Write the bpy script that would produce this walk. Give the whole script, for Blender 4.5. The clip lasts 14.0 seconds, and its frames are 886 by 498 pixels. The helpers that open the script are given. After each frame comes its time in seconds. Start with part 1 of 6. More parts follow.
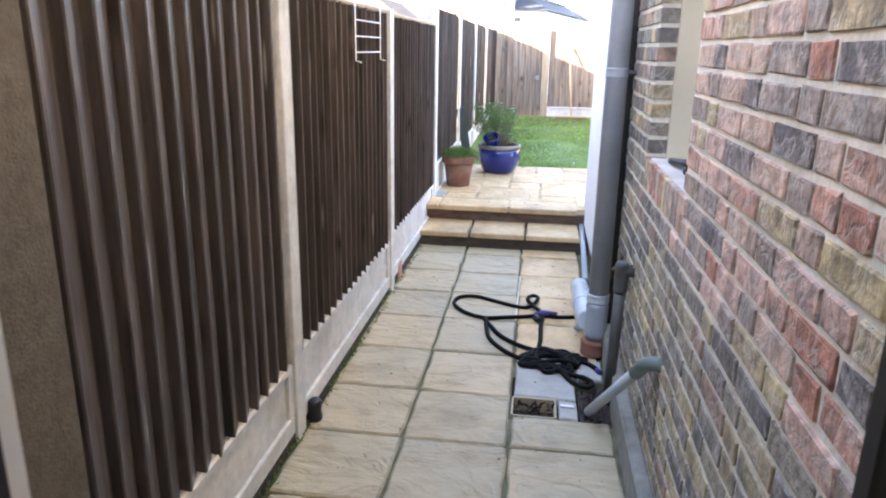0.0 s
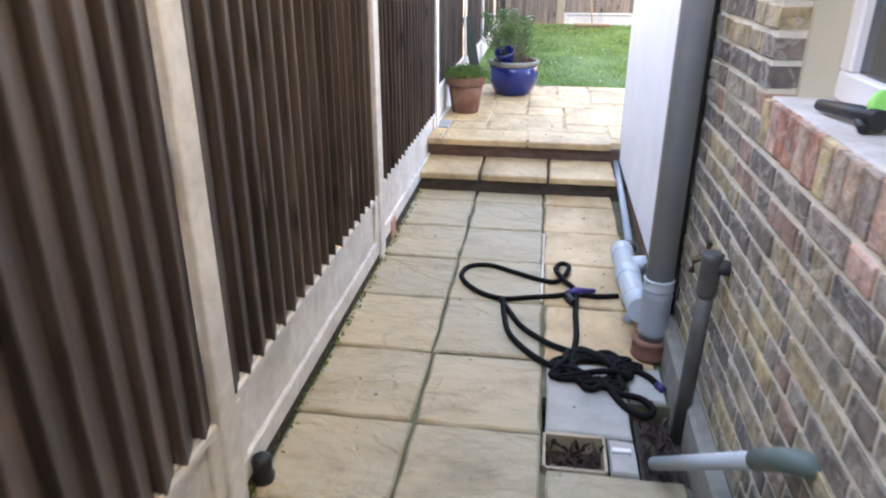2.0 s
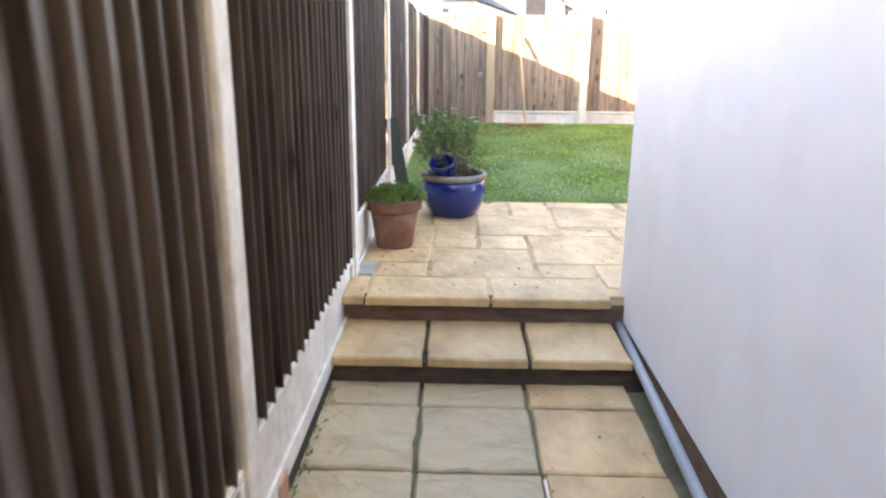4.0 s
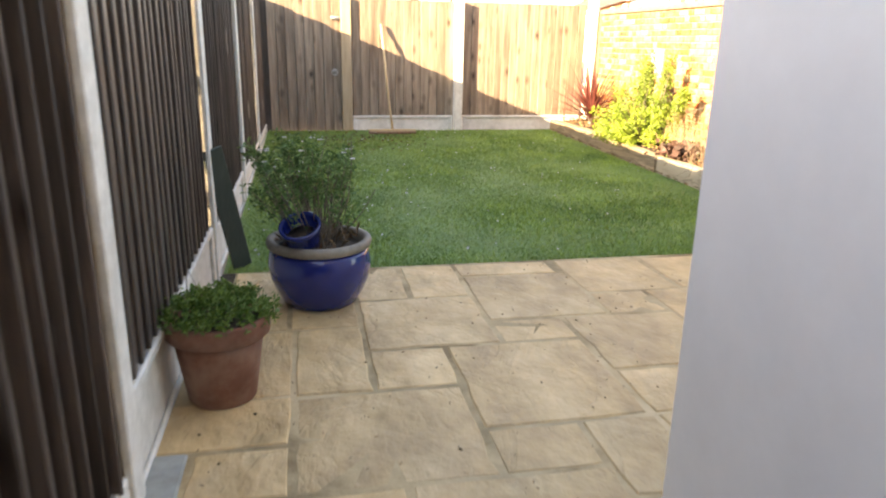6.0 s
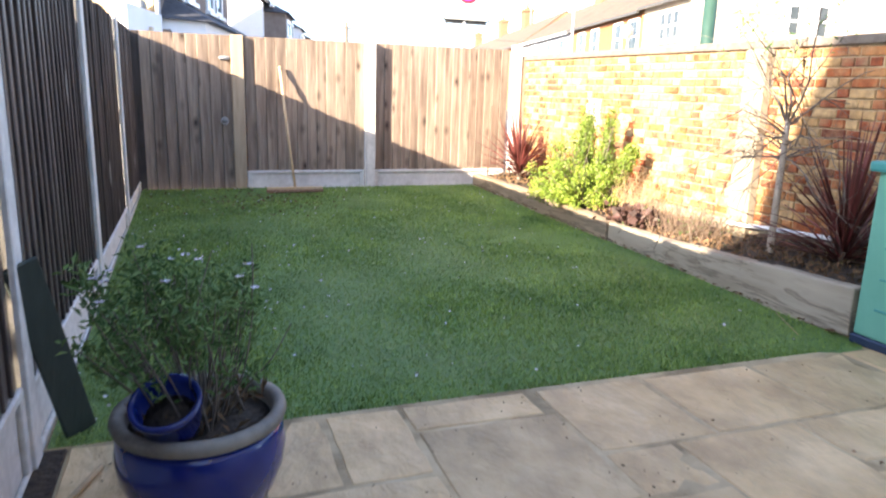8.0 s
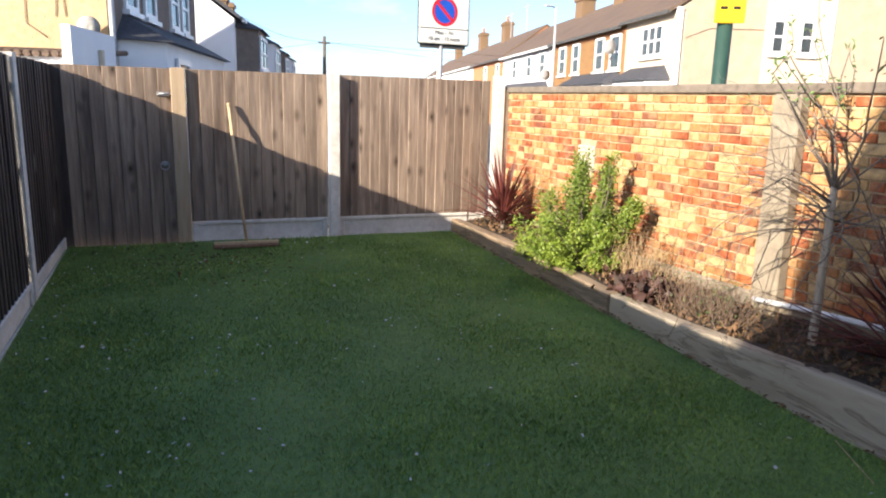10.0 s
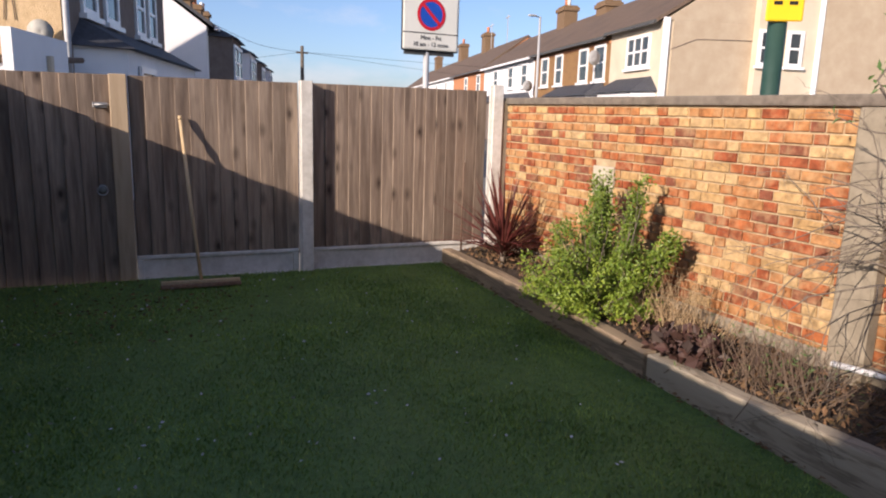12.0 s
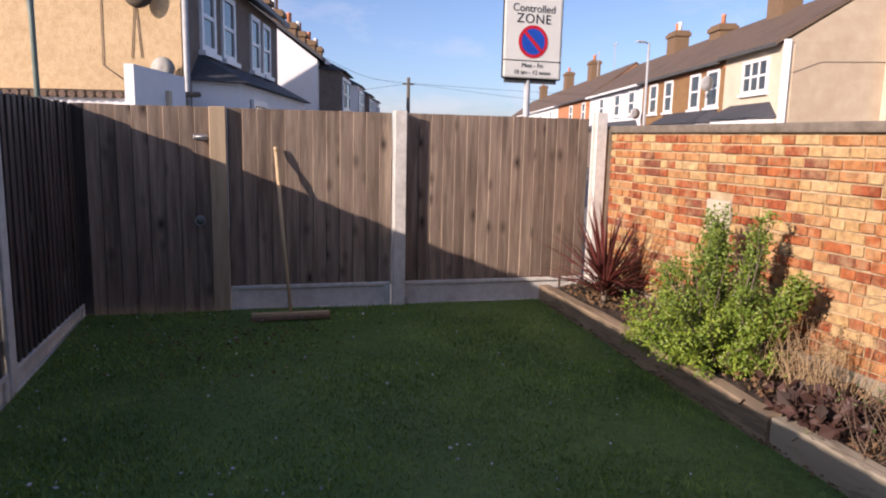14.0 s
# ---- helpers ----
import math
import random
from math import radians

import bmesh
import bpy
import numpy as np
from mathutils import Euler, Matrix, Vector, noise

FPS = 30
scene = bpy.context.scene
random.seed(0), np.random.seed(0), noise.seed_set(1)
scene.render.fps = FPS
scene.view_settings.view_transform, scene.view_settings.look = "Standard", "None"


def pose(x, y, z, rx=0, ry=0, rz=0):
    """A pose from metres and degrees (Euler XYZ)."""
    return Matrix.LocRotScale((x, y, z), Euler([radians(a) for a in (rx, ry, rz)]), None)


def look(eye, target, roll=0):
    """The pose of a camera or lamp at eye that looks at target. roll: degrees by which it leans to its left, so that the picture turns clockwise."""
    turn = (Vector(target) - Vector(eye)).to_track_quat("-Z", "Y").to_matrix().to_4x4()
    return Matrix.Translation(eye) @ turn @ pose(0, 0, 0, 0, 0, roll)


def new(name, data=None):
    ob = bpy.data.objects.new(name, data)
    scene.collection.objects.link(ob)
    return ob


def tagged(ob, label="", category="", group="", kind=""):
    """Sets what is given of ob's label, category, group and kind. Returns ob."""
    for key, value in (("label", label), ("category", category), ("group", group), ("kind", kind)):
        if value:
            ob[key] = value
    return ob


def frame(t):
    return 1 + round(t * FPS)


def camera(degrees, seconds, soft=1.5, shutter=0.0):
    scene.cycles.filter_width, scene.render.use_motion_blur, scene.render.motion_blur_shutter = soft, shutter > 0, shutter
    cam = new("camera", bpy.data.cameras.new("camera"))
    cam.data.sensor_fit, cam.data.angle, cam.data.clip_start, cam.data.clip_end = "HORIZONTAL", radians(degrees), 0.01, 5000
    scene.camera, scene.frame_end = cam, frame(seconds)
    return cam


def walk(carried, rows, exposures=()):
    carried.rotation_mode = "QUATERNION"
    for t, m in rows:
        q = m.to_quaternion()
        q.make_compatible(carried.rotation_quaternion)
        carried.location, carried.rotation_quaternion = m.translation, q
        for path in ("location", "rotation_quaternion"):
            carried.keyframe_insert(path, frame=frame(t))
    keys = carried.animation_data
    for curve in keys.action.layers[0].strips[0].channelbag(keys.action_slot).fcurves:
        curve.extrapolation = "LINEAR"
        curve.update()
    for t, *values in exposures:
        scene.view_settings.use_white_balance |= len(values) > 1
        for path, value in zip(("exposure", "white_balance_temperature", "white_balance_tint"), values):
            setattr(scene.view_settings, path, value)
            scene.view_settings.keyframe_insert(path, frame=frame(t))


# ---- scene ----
cam = camera(65.1, 14.0, soft=2.0, shutter=0.4)
PATH = [
    (0, (0.018, 0.147, 1.63), (-0.239, 2.051, 1.073), 1.0),
    (0.5, (0.028, 0.296, 1.593), (-0.227, 2.19, 1.004), 1.1),
    (1, (0.013, 0.523, 1.563), (-0.245, 2.383, 0.874), 0.8),
    (1.5, (-0.077, 0.881, 1.574), (-0.339, 2.723, 0.841), 0.5),
    (2, (-0.106, 1.216, 1.55), (-0.372, 3.034, 0.76), 0.1),
    (2.5, (-0.162, 1.699, 1.475), (-0.418, 3.555, 0.774), 0.6),
    (3, (-0.253, 2.074, 1.453), (-0.507, 3.959, 0.835), 0.9),
    (3.2, (-0.296, 2.235, 1.458), (-0.534, 4.145, 0.916), 1.0),
    (5.3, (-0.431, 4.19, 1.425), (-0.147, 6.089, 0.867), 1.1),
    (5.5, (-0.451, 4.367, 1.431), (-0.149, 6.264, 0.875), 1.4),
    (6, (-0.468, 4.886, 1.459), (-0.093, 6.767, 0.895), 1.0),
    (6.5, (-0.446, 5.294, 1.423), (0.025, 7.155, 0.861), 1.6),
    (7, (-0.403, 5.643, 1.463), (0.131, 7.487, 0.901), 1.8),
    (7.5, (-0.433, 5.878, 1.522), (0.158, 7.706, 0.964), 1.8),
    (8, (-0.408, 6.087, 1.507), (0.255, 7.92, 1.058), 1.8),
    (8.5, (-0.293, 6.361, 1.537), (0.382, 8.199, 1.131), 1.7),
    (8.7, (-0.229, 6.462, 1.623), (0.438, 8.298, 1.193), 1.4),
    (11, (0.071, 7.438, 1.775), (0.819, 9.249, 1.375), 1.9),
    (11.5, (0.141, 7.709, 1.774), (0.9, 9.517, 1.381), 1.8),
    (12, (0.26, 7.957, 1.775), (1.027, 9.763, 1.389), 1.7),
    (12.5, (0.41, 8.131, 1.771), (1.131, 9.956, 1.385), 1.6),
    (13, (0.474, 8.195, 1.781), (0.983, 10.092, 1.402), 1.3),
    (13.5, (0.471, 8.209, 1.801), (0.957, 10.115, 1.444), 1.2),
    (14, (0.414, 8.208, 1.784), (0.906, 10.12, 1.47), 1.3),
]
EXPOSURES = [(0.0, 4.52, 7600, 13), (3.2, 4.36, 8600, 13), (5.3, 3.5, 9700, 12), (6.0, 3.23, 10000, 11), (6.5, 3.0, 9200, 13), (7.0, 2.95, 7700, 13), (7.5, 2.95, 7000, 14), (8.7, 2.35, 6900, 12), (10.8, 1.05, 6500, 12), (11.5, 0.75, 6500, 16), (12.5, 0.55, 6700, 22), (14.0, 0.62, 6600, 25)]
walk(cam, [(t, look(eye, target, roll)) for t, eye, target, roll in PATH], EXPOSURES)

# ---- light: low winter sun over the neighbouring fence, blue sky with soft cloud ----
SUN_WAY = Vector((1.0, 0.46, -0.398)).normalized()
sun = new("sun", bpy.data.lights.new("sun", "SUN"))
sun.data.energy, sun.data.angle, sun.data.color = 4.4, radians(0.55), (1.0, 0.89, 0.735)
sun.matrix_world = Matrix.Translation((-20, 0, 20)) @ SUN_WAY.to_track_quat("-Z", "Y").to_matrix().to_4x4()


def build_world():
    w = bpy.data.worlds.new("sky")
    scene.world = w
    w.use_nodes = True
    nt = w.node_tree
    nt.nodes.clear()
    out = nt.nodes.new("ShaderNodeOutputWorld")
    bg = nt.nodes.new("ShaderNodeBackground")
    sky = nt.nodes.new("ShaderNodeTexSky")
    sky.sky_type = "NISHITA"
    sky.sun_disc = False
    sky.sun_elevation = math.asin(-SUN_WAY.z)
    sky.sun_rotation = math.atan2(-SUN_WAY.x, -SUN_WAY.y)
    sky.altitude = 900
    sky.air_density, sky.dust_density, sky.ozone_density = 0.85, 2.6, 3.3
    co = nt.nodes.new("ShaderNodeTexCoord")
    mp = nt.nodes.new("ShaderNodeMapping")
    mp.inputs["Scale"].default_value = (1.0, 1.0, 2.6)
    mp.inputs["Location"].default_value = (0.35, 0.1, 0.2)
    no = nt.nodes.new("ShaderNodeTexNoise")
    no.inputs["Scale"].default_value = 3.4
    no.inputs["Detail"].default_value = 7.0
    no.inputs["Roughness"].default_value = 0.58
    ra = nt.nodes.new("ShaderNodeValToRGB")
    ra.color_ramp.elements[0].position = 0.51
    ra.color_ramp.elements[1].position = 0.86
    mx = nt.nodes.new("ShaderNodeMix")
    mx.data_type = "RGBA"
    mx.inputs["B"].default_value = (5.0, 5.0, 5.2, 1)
    nt.links.new(co.outputs["Generated"], mp.inputs["Vector"])
    nt.links.new(mp.outputs[0], no.inputs["Vector"])
    nt.links.new(no.outputs["Fac"], ra.inputs["Fac"])
    nt.links.new(ra.outputs["Color"], mx.inputs["Factor"])
    nt.links.new(sky.outputs[0], mx.inputs["A"])
    nt.links.new(mx.outputs["Result"], bg.inputs["Color"])
    bg.inputs["Strength"].default_value = 0.12
    nt.links.new(bg.outputs[0], out.inputs["Surface"])


build_world()


# ---- materials ----
def ramp(nt, stops):
    r = nt.nodes.new("ShaderNodeValToRGB")
    els = r.color_ramp.elements
    while len(els) < len(stops):
        els.new(0.5)
    for e, (p, c) in zip(els, stops):
        e.position, e.color = p, (*c, 1)
    return r


def layers(nt, vec, fine, amount):
    """Cleft stone: broad relief broken into thin layers, with fine relief on top."""
    link = nt.links.new
    broad = nt.nodes.new("ShaderNodeTexNoise")
    broad.inputs["Scale"].default_value, broad.inputs["Detail"].default_value, broad.inputs["Distortion"].default_value = 2.3, 4, 0.9
    link(vec, broad.inputs["Vector"])

    def sums(op, a, b=None, value=0.0):
        n = nt.nodes.new("ShaderNodeMath")
        n.operation = op
        link(a, n.inputs[0])
        if b:
            link(b, n.inputs[1])
        else:
            n.inputs[1].default_value = value
        return n.outputs[0]
    many = sums("MULTIPLY", broad.outputs["Fac"], None, 7.0)
    edge = nt.nodes.new("ShaderNodeMapRange")
    edge.interpolation_type = "SMOOTHSTEP"
    edge.inputs["From Min"].default_value, edge.inputs["From Max"].default_value = 0.45, 1.0
    link(sums("FRACT", many), edge.inputs["Value"])
    steps_up = sums("ADD", sums("FLOOR", many), edge.outputs[0])
    return sums("ADD", fine, sums("MULTIPLY", steps_up, None, amount))


def surface(name, stops, scale=8.0, stretch=(1, 1, 1), rough=0.8, bump=0.3, bump_scale=None, depth=0.004, metal=0.0,
            blotch=None, blotch_scale=1.5, blotch_amount=0.5, by_piece=None, island=False, spec=0.4, coat=0.0, piece_shift=0.0, veins=None, vein_scale=2.4, vein_amount=0.16, knots=None, cleft=0.0, chips=None):
    """A procedural material: a colour ramp over fine noise, large stains (on turf, painted sheen) on top, a tint for
    each piece, and relief.
    """
    m = bpy.data.materials.new(name)
    m.use_nodes = True
    nt = m.node_tree
    b = nt.nodes["Principled BSDF"]
    link = nt.links.new
    geo = nt.nodes.new("ShaderNodeNewGeometry")
    info = nt.nodes.new("ShaderNodeObjectInfo")
    mp = nt.nodes.new("ShaderNodeMapping")
    mp.inputs["Scale"].default_value = stretch
    link(geo.outputs["Position"], mp.inputs["Vector"])
    vec = mp.outputs[0]
    which = geo.outputs["Random Per Island"] if island else info.outputs["Random"]
    if piece_shift:
        wide = nt.nodes.new("ShaderNodeMath")
        wide.operation = "MULTIPLY"
        wide.inputs[1].default_value = piece_shift
        link(which, wide.inputs[0])
        add = nt.nodes.new("ShaderNodeVectorMath")
        add.operation = "ADD"
        link(vec, add.inputs[0])
        link(wide.outputs[0], add.inputs[1])
        vec = add.outputs[0]
    n1 = nt.nodes.new("ShaderNodeTexNoise")
    n1.inputs["Scale"].default_value, n1.inputs["Detail"].default_value, n1.inputs["Roughness"].default_value = scale, 8, 0.62
    link(vec, n1.inputs["Vector"])
    r1 = ramp(nt, stops)
    link(n1.outputs["Fac"], r1.inputs["Fac"])
    col = r1.outputs["Color"]
    if by_piece:
        r2 = ramp(nt, by_piece)
        r2.color_ramp.interpolation = "CONSTANT" if len(by_piece) > 3 else "LINEAR"
        link(which, r2.inputs["Fac"])
        mx = nt.nodes.new("ShaderNodeMix")
        mx.data_type, mx.blend_type = "RGBA", "MULTIPLY"
        mx.inputs["Factor"].default_value = 1.0
        link(col, mx.inputs["A"])
        link(r2.outputs["Color"], mx.inputs["B"])
        col = mx.outputs["Result"]
    if blotch:
        n2 = nt.nodes.new("ShaderNodeTexNoise")
        n2.inputs["Scale"].default_value, n2.inputs["Detail"].default_value = blotch_scale, 6
        n2.inputs["Roughness"].default_value = 0.65
        link(vec, n2.inputs["Vector"])
        r3 = ramp(nt, [(0.46, (0, 0, 0)), (0.68, (blotch_amount,) * 3)])
        link(n2.outputs["Fac"], r3.inputs["Fac"])
        mx = nt.nodes.new("ShaderNodeMix")
        mx.data_type = "RGBA"
        link(r3.outputs["Color"], mx.inputs["Factor"])
        link(col, mx.inputs["A"])
        mx.inputs["B"].default_value = (*blotch, 1)
        col = mx.outputs["Result"]
    ridge = None
    if veins:
        n4 = nt.nodes.new("ShaderNodeTexNoise")
        n4.inputs["Scale"].default_value, n4.inputs["Detail"].default_value, n4.inputs["Roughness"].default_value = vein_scale, 5, 0.6
        n4.inputs["Distortion"].default_value = 0.6
        link(vec, n4.inputs["Vector"])
        r4 = ramp(nt, [(0.43, (0, 0, 0)), (0.49, (vein_amount,) * 3), (0.52, (0, 0, 0))])
        link(n4.outputs["Fac"], r4.inputs["Fac"])
        ridge = r4.outputs["Color"]
        mx = nt.nodes.new("ShaderNodeMix")
        mx.data_type = "RGBA"
        link(ridge, mx.inputs["Factor"])
        link(col, mx.inputs["A"])
        mx.inputs["B"].default_value = (*veins, 1)
        col = mx.outputs["Result"]
    if knots:
        flat = nt.nodes.new("ShaderNodeMapping")
        flat.inputs["Scale"].default_value = (1 / stretch[0], 1 / stretch[1], 0.55 / stretch[2])
        link(vec, flat.inputs["Vector"])
        vo = nt.nodes.new("ShaderNodeTexVoronoi")
        vo.inputs["Scale"].default_value = 8.0
        link(flat.outputs[0], vo.inputs["Vector"])
        r5 = ramp(nt, [(0.07, (0.95,) * 3), (0.15, (0.55,) * 3), (0.36, (0, 0, 0))])
        link(vo.outputs["Distance"], r5.inputs["Fac"])
        mx = nt.nodes.new("ShaderNodeMix")
        mx.data_type = "RGBA"
        pick = nt.nodes.new("ShaderNodeSeparateColor")
        link(vo.outputs["Color"], pick.inputs[0])
        some = nt.nodes.new("ShaderNodeMapRange")
        some.inputs["From Min"].default_value, some.inputs["From Max"].default_value = 0.35, 0.75
        link(pick.outputs[0], some.inputs["Value"])
        both = nt.nodes.new("ShaderNodeMath")
        both.operation = "MULTIPLY"
        link(r5.outputs["Color"], both.inputs[0])
        link(some.outputs[0], both.inputs[1])
        link(both.outputs[0], mx.inputs["Factor"])
        link(col, mx.inputs["A"])
        mx.inputs["B"].default_value = (*knots, 1)
        col = mx.outputs["Result"]
    if chips:
        vo = nt.nodes.new("ShaderNodeTexVoronoi")
        vo.inputs["Scale"].default_value = 2.4
        link(vec, vo.inputs["Vector"])
        r6 = ramp(nt, [(0.07, (0.8,) * 3), (0.12, (0, 0, 0))])
        link(vo.outputs["Distance"], r6.inputs["Fac"])
        mx = nt.nodes.new("ShaderNodeMix")
        mx.data_type = "RGBA"
        link(r6.outputs["Color"], mx.inputs["Factor"])
        link(col, mx.inputs["A"])
        mx.inputs["B"].default_value = (*chips, 1)
        col = mx.outputs["Result"]
    link(col, b.inputs["Base Color"])
    b.inputs["Roughness"].default_value = rough
    b.inputs["Metallic"].default_value = metal
    b.inputs["Specular IOR Level"].default_value = spec
    b.inputs["Coat Weight"].default_value = coat
    if bump:
        n3 = nt.nodes.new("ShaderNodeTexNoise")
        n3.inputs["Scale"].default_value, n3.inputs["Detail"].default_value = bump_scale or scale * 2, 7
        link(vec, n3.inputs["Vector"])
        bp = nt.nodes.new("ShaderNodeBump")
        bp.inputs["Strength"].default_value, bp.inputs["Distance"].default_value = bump, depth
        height = n3.outputs["Fac"]
        if ridge:
            sub = nt.nodes.new("ShaderNodeMath")
            sub.operation = "SUBTRACT"
            link(height, sub.inputs[0])
            soft = nt.nodes.new("ShaderNodeMath")
            soft.operation = "MULTIPLY"
            soft.inputs[1].default_value = 0.45
            link(ridge, soft.inputs[0])
            link(soft.outputs[0], sub.inputs[1])
            height = sub.outputs[0]
        if cleft:
            height = layers(nt, vec, height, cleft)
        link(height, bp.inputs["Height"])
        link(bp.outputs[0], b.inputs["Normal"])
    return m


def two(a, b):
    return [(0.3, a), (0.72, b)]


DARK_WOOD = surface("dark_stained_board", two((0.036, 0.0285, 0.026), (0.130, 0.109, 0.101)), 5, (6, 6, 0.5), 0.42, 0.6, 14, 0.004,
                    blotch=(0.17, 0.14, 0.13), blotch_scale=0.8, blotch_amount=0.3, by_piece=[(0, (0.62, 0.60, 0.58)), (1, (1.2, 1.14, 1.1))], piece_shift=9, knots=(0.02, 0.013, 0.01), chips=(0.36, 0.32, 0.29))
FENCE_WOOD = surface("weathered_board", two((0.19, 0.142, 0.111), (0.41, 0.328, 0.26)), 5, (6, 6, 0.45), 0.75, 0.5, 14, 0.003,
                     blotch=(0.092, 0.0644, 0.0506), blotch_scale=1.6, blotch_amount=0.7, by_piece=[(0, (0.74, 0.715, 0.69)), (1, (1.14, 1.11, 1.07))], piece_shift=9, knots=(0.03, 0.018, 0.013))
POST_WOOD = surface("post_timber", two((0.34, 0.25, 0.16), (0.50, 0.39, 0.27)), 6, (5, 5, 0.5), 0.75, 0.4, 16, 0.002, blotch=(0.2, 0.14, 0.09), blotch_amount=0.4)
BROWN_RAIL = surface("fence_rail", two((0.10, 0.065, 0.045), (0.18, 0.12, 0.085)), 8, (4, 4, 0.6), 0.8, 0.4)
CONCRETE = surface("cast_concrete", two((0.56, 0.54, 0.50), (0.74, 0.72, 0.68)), 22, rough=0.85, bump=0.35, bump_scale=90, depth=0.002,
                   blotch=(0.34, 0.33, 0.29), blotch_scale=3, blotch_amount=0.5)
OLD_CONCRETE = surface("plinth_concrete", two((0.20, 0.19, 0.165), (0.33, 0.31, 0.27)), 14, rough=0.9, bump=0.5, bump_scale=60, depth=0.003, blotch=(0.11, 0.12, 0.08), blotch_scale=3)
# On both slabs the dark veins put the shade of the riven relief into colour.
PASSAGE_SLAB = surface("riven_slab", [(0.28, (0.33, 0.275, 0.1845)), (0.5, (0.484, 0.4, 0.27)), (0.72, (0.66, 0.55, 0.396))], 2.6, (1, 1.6, 1), rough=0.6, bump=1.0, bump_scale=3.4, depth=0.05,
                       blotch=(0.242, 0.225, 0.144), blotch_scale=2.6, blotch_amount=0.55, by_piece=[(0, (0.84, 0.87, 0.88)), (1, (1.08, 1.05, 0.98))], piece_shift=11, veins=(0.17, 0.155, 0.11), vein_scale=1.9, vein_amount=0.12, cleft=0.13)
PATIO_SLAB = surface("buff_riven_slab", [(0.28, (0.40, 0.280, 0.148)), (0.5, (0.582, 0.418, 0.226)), (0.72, (0.70, 0.53, 0.315))], 2.6, (1.5, 1, 1), rough=0.6, bump=0.95, bump_scale=3.4, depth=0.045,
                     blotch=(0.3447, 0.2379, 0.1361), blotch_scale=2.8, blotch_amount=0.55, by_piece=[(0, (0.82, 0.82, 0.82)), (1, (1.08, 1.04, 1.0))], piece_shift=11, veins=(0.20, 0.145, 0.085), vein_scale=1.9, vein_amount=0.10, cleft=0.05)
JOINT = surface("mossy_joint", two((0.06, 0.062, 0.032), (0.20, 0.19, 0.12)), 7, rough=0.95, bump=0.6, bump_scale=60, depth=0.004)
PATIO_JOINT = surface("pale_joint", [(0.36, (0.25, 0.175, 0.095)), (0.48, (0.46, 0.345, 0.20)), (0.7, (0.60, 0.47, 0.30))], 3, rough=0.95, bump=0.6, bump_scale=60, depth=0.004, blotch=(0.17, 0.14, 0.085), blotch_scale=2.4, blotch_amount=0.55)
EARTH = surface("dark_soil", two((0.025, 0.018, 0.013), (0.085, 0.062, 0.045)), 30, rough=0.95, bump=1.0, bump_scale=45, depth=0.02)
# The paler blotch paints patches of sheen into the backing and blade colours.
TURF = surface("turf_backing", two((0.052, 0.114, 0.024), (0.13, 0.236, 0.053)), 26, rough=0.6, bump=0.8, bump_scale=160, depth=0.01, spec=0.5,
               blotch=(0.1615, 0.2712, 0.068), blotch_scale=1.1, blotch_amount=0.5)
BLADE = surface("turf_blade", two((0.090, 0.182, 0.034), (0.268, 0.398, 0.090)), 2.2, rough=0.45, bump=0, spec=0.5, blotch=(0.29, 0.40, 0.12), blotch_scale=0.8, blotch_amount=0.5, by_piece=[(0, (0.55, 0.62, 0.55)), (1, (1.6, 1.4, 1.3))], island=True)
STOCK_TINTS = [(0.0, (0.48, 0.345, 0.275)), (0.15, (0.43, 0.35, 0.22)), (0.25, (0.29, 0.235, 0.205)), (0.37, (0.54, 0.37, 0.31)), (0.54, (0.40, 0.19, 0.135)),
               (0.62, (0.46, 0.37, 0.21)), (0.70, (0.17, 0.15, 0.15)), (0.76, (0.40, 0.30, 0.235)), (0.91, (0.45, 0.26, 0.20))]
SOOT_TINTS = [(0.0, (0.27, 0.235, 0.18)), (0.2, (0.19, 0.165, 0.14)), (0.36, (0.34, 0.285, 0.19)), (0.52, (0.15, 0.135, 0.125)), (0.64, (0.38, 0.31, 0.19)), (0.76, (0.30, 0.205, 0.165)), (0.88, (0.24, 0.215, 0.185))]


def stock(name, tints, island):
    return surface(name, [(0.28, (0.50, 0.47, 0.44)), (0.5, (1.06, 1.03, 0.97)), (0.72, (1.65, 1.57, 1.46))], 13, rough=0.92, bump=1.0, bump_scale=46, depth=0.009,
                   blotch=(0.10, 0.082, 0.07), blotch_scale=19, blotch_amount=0.7, by_piece=tints, piece_shift=7, island=island, veins=(0.56, 0.51, 0.43), vein_scale=7, vein_amount=0.42)


STOCK = stock("old_stock_brick", STOCK_TINTS, False)
STOCK_JOINED = stock("old_stock_brick_rest", STOCK_TINTS, True)
SOOTY = stock("sooty_stock_brick", SOOT_TINTS, False)
SOOTY_JOINED = stock("sooty_stock_brick_rest", SOOT_TINTS, True)
MORTAR = surface("cream_mortar", two((0.62, 0.57, 0.46), (0.82, 0.76, 0.63)), 14, rough=0.95, bump=0.7, bump_scale=55, depth=0.005, blotch=(0.3174, 0.3002, 0.2077), blotch_scale=1.3)
RED_TINTS = [(0.0, (0.52, 0.165, 0.058)), (0.14, (0.42, 0.11, 0.042)), (0.26, (0.56, 0.245, 0.092)), (0.38, (0.66, 0.43, 0.195)), (0.53, (0.45, 0.125, 0.05)),
             (0.62, (0.70, 0.49, 0.25)), (0.78, (0.30, 0.10, 0.055)), (0.86, (0.58, 0.29, 0.12))]
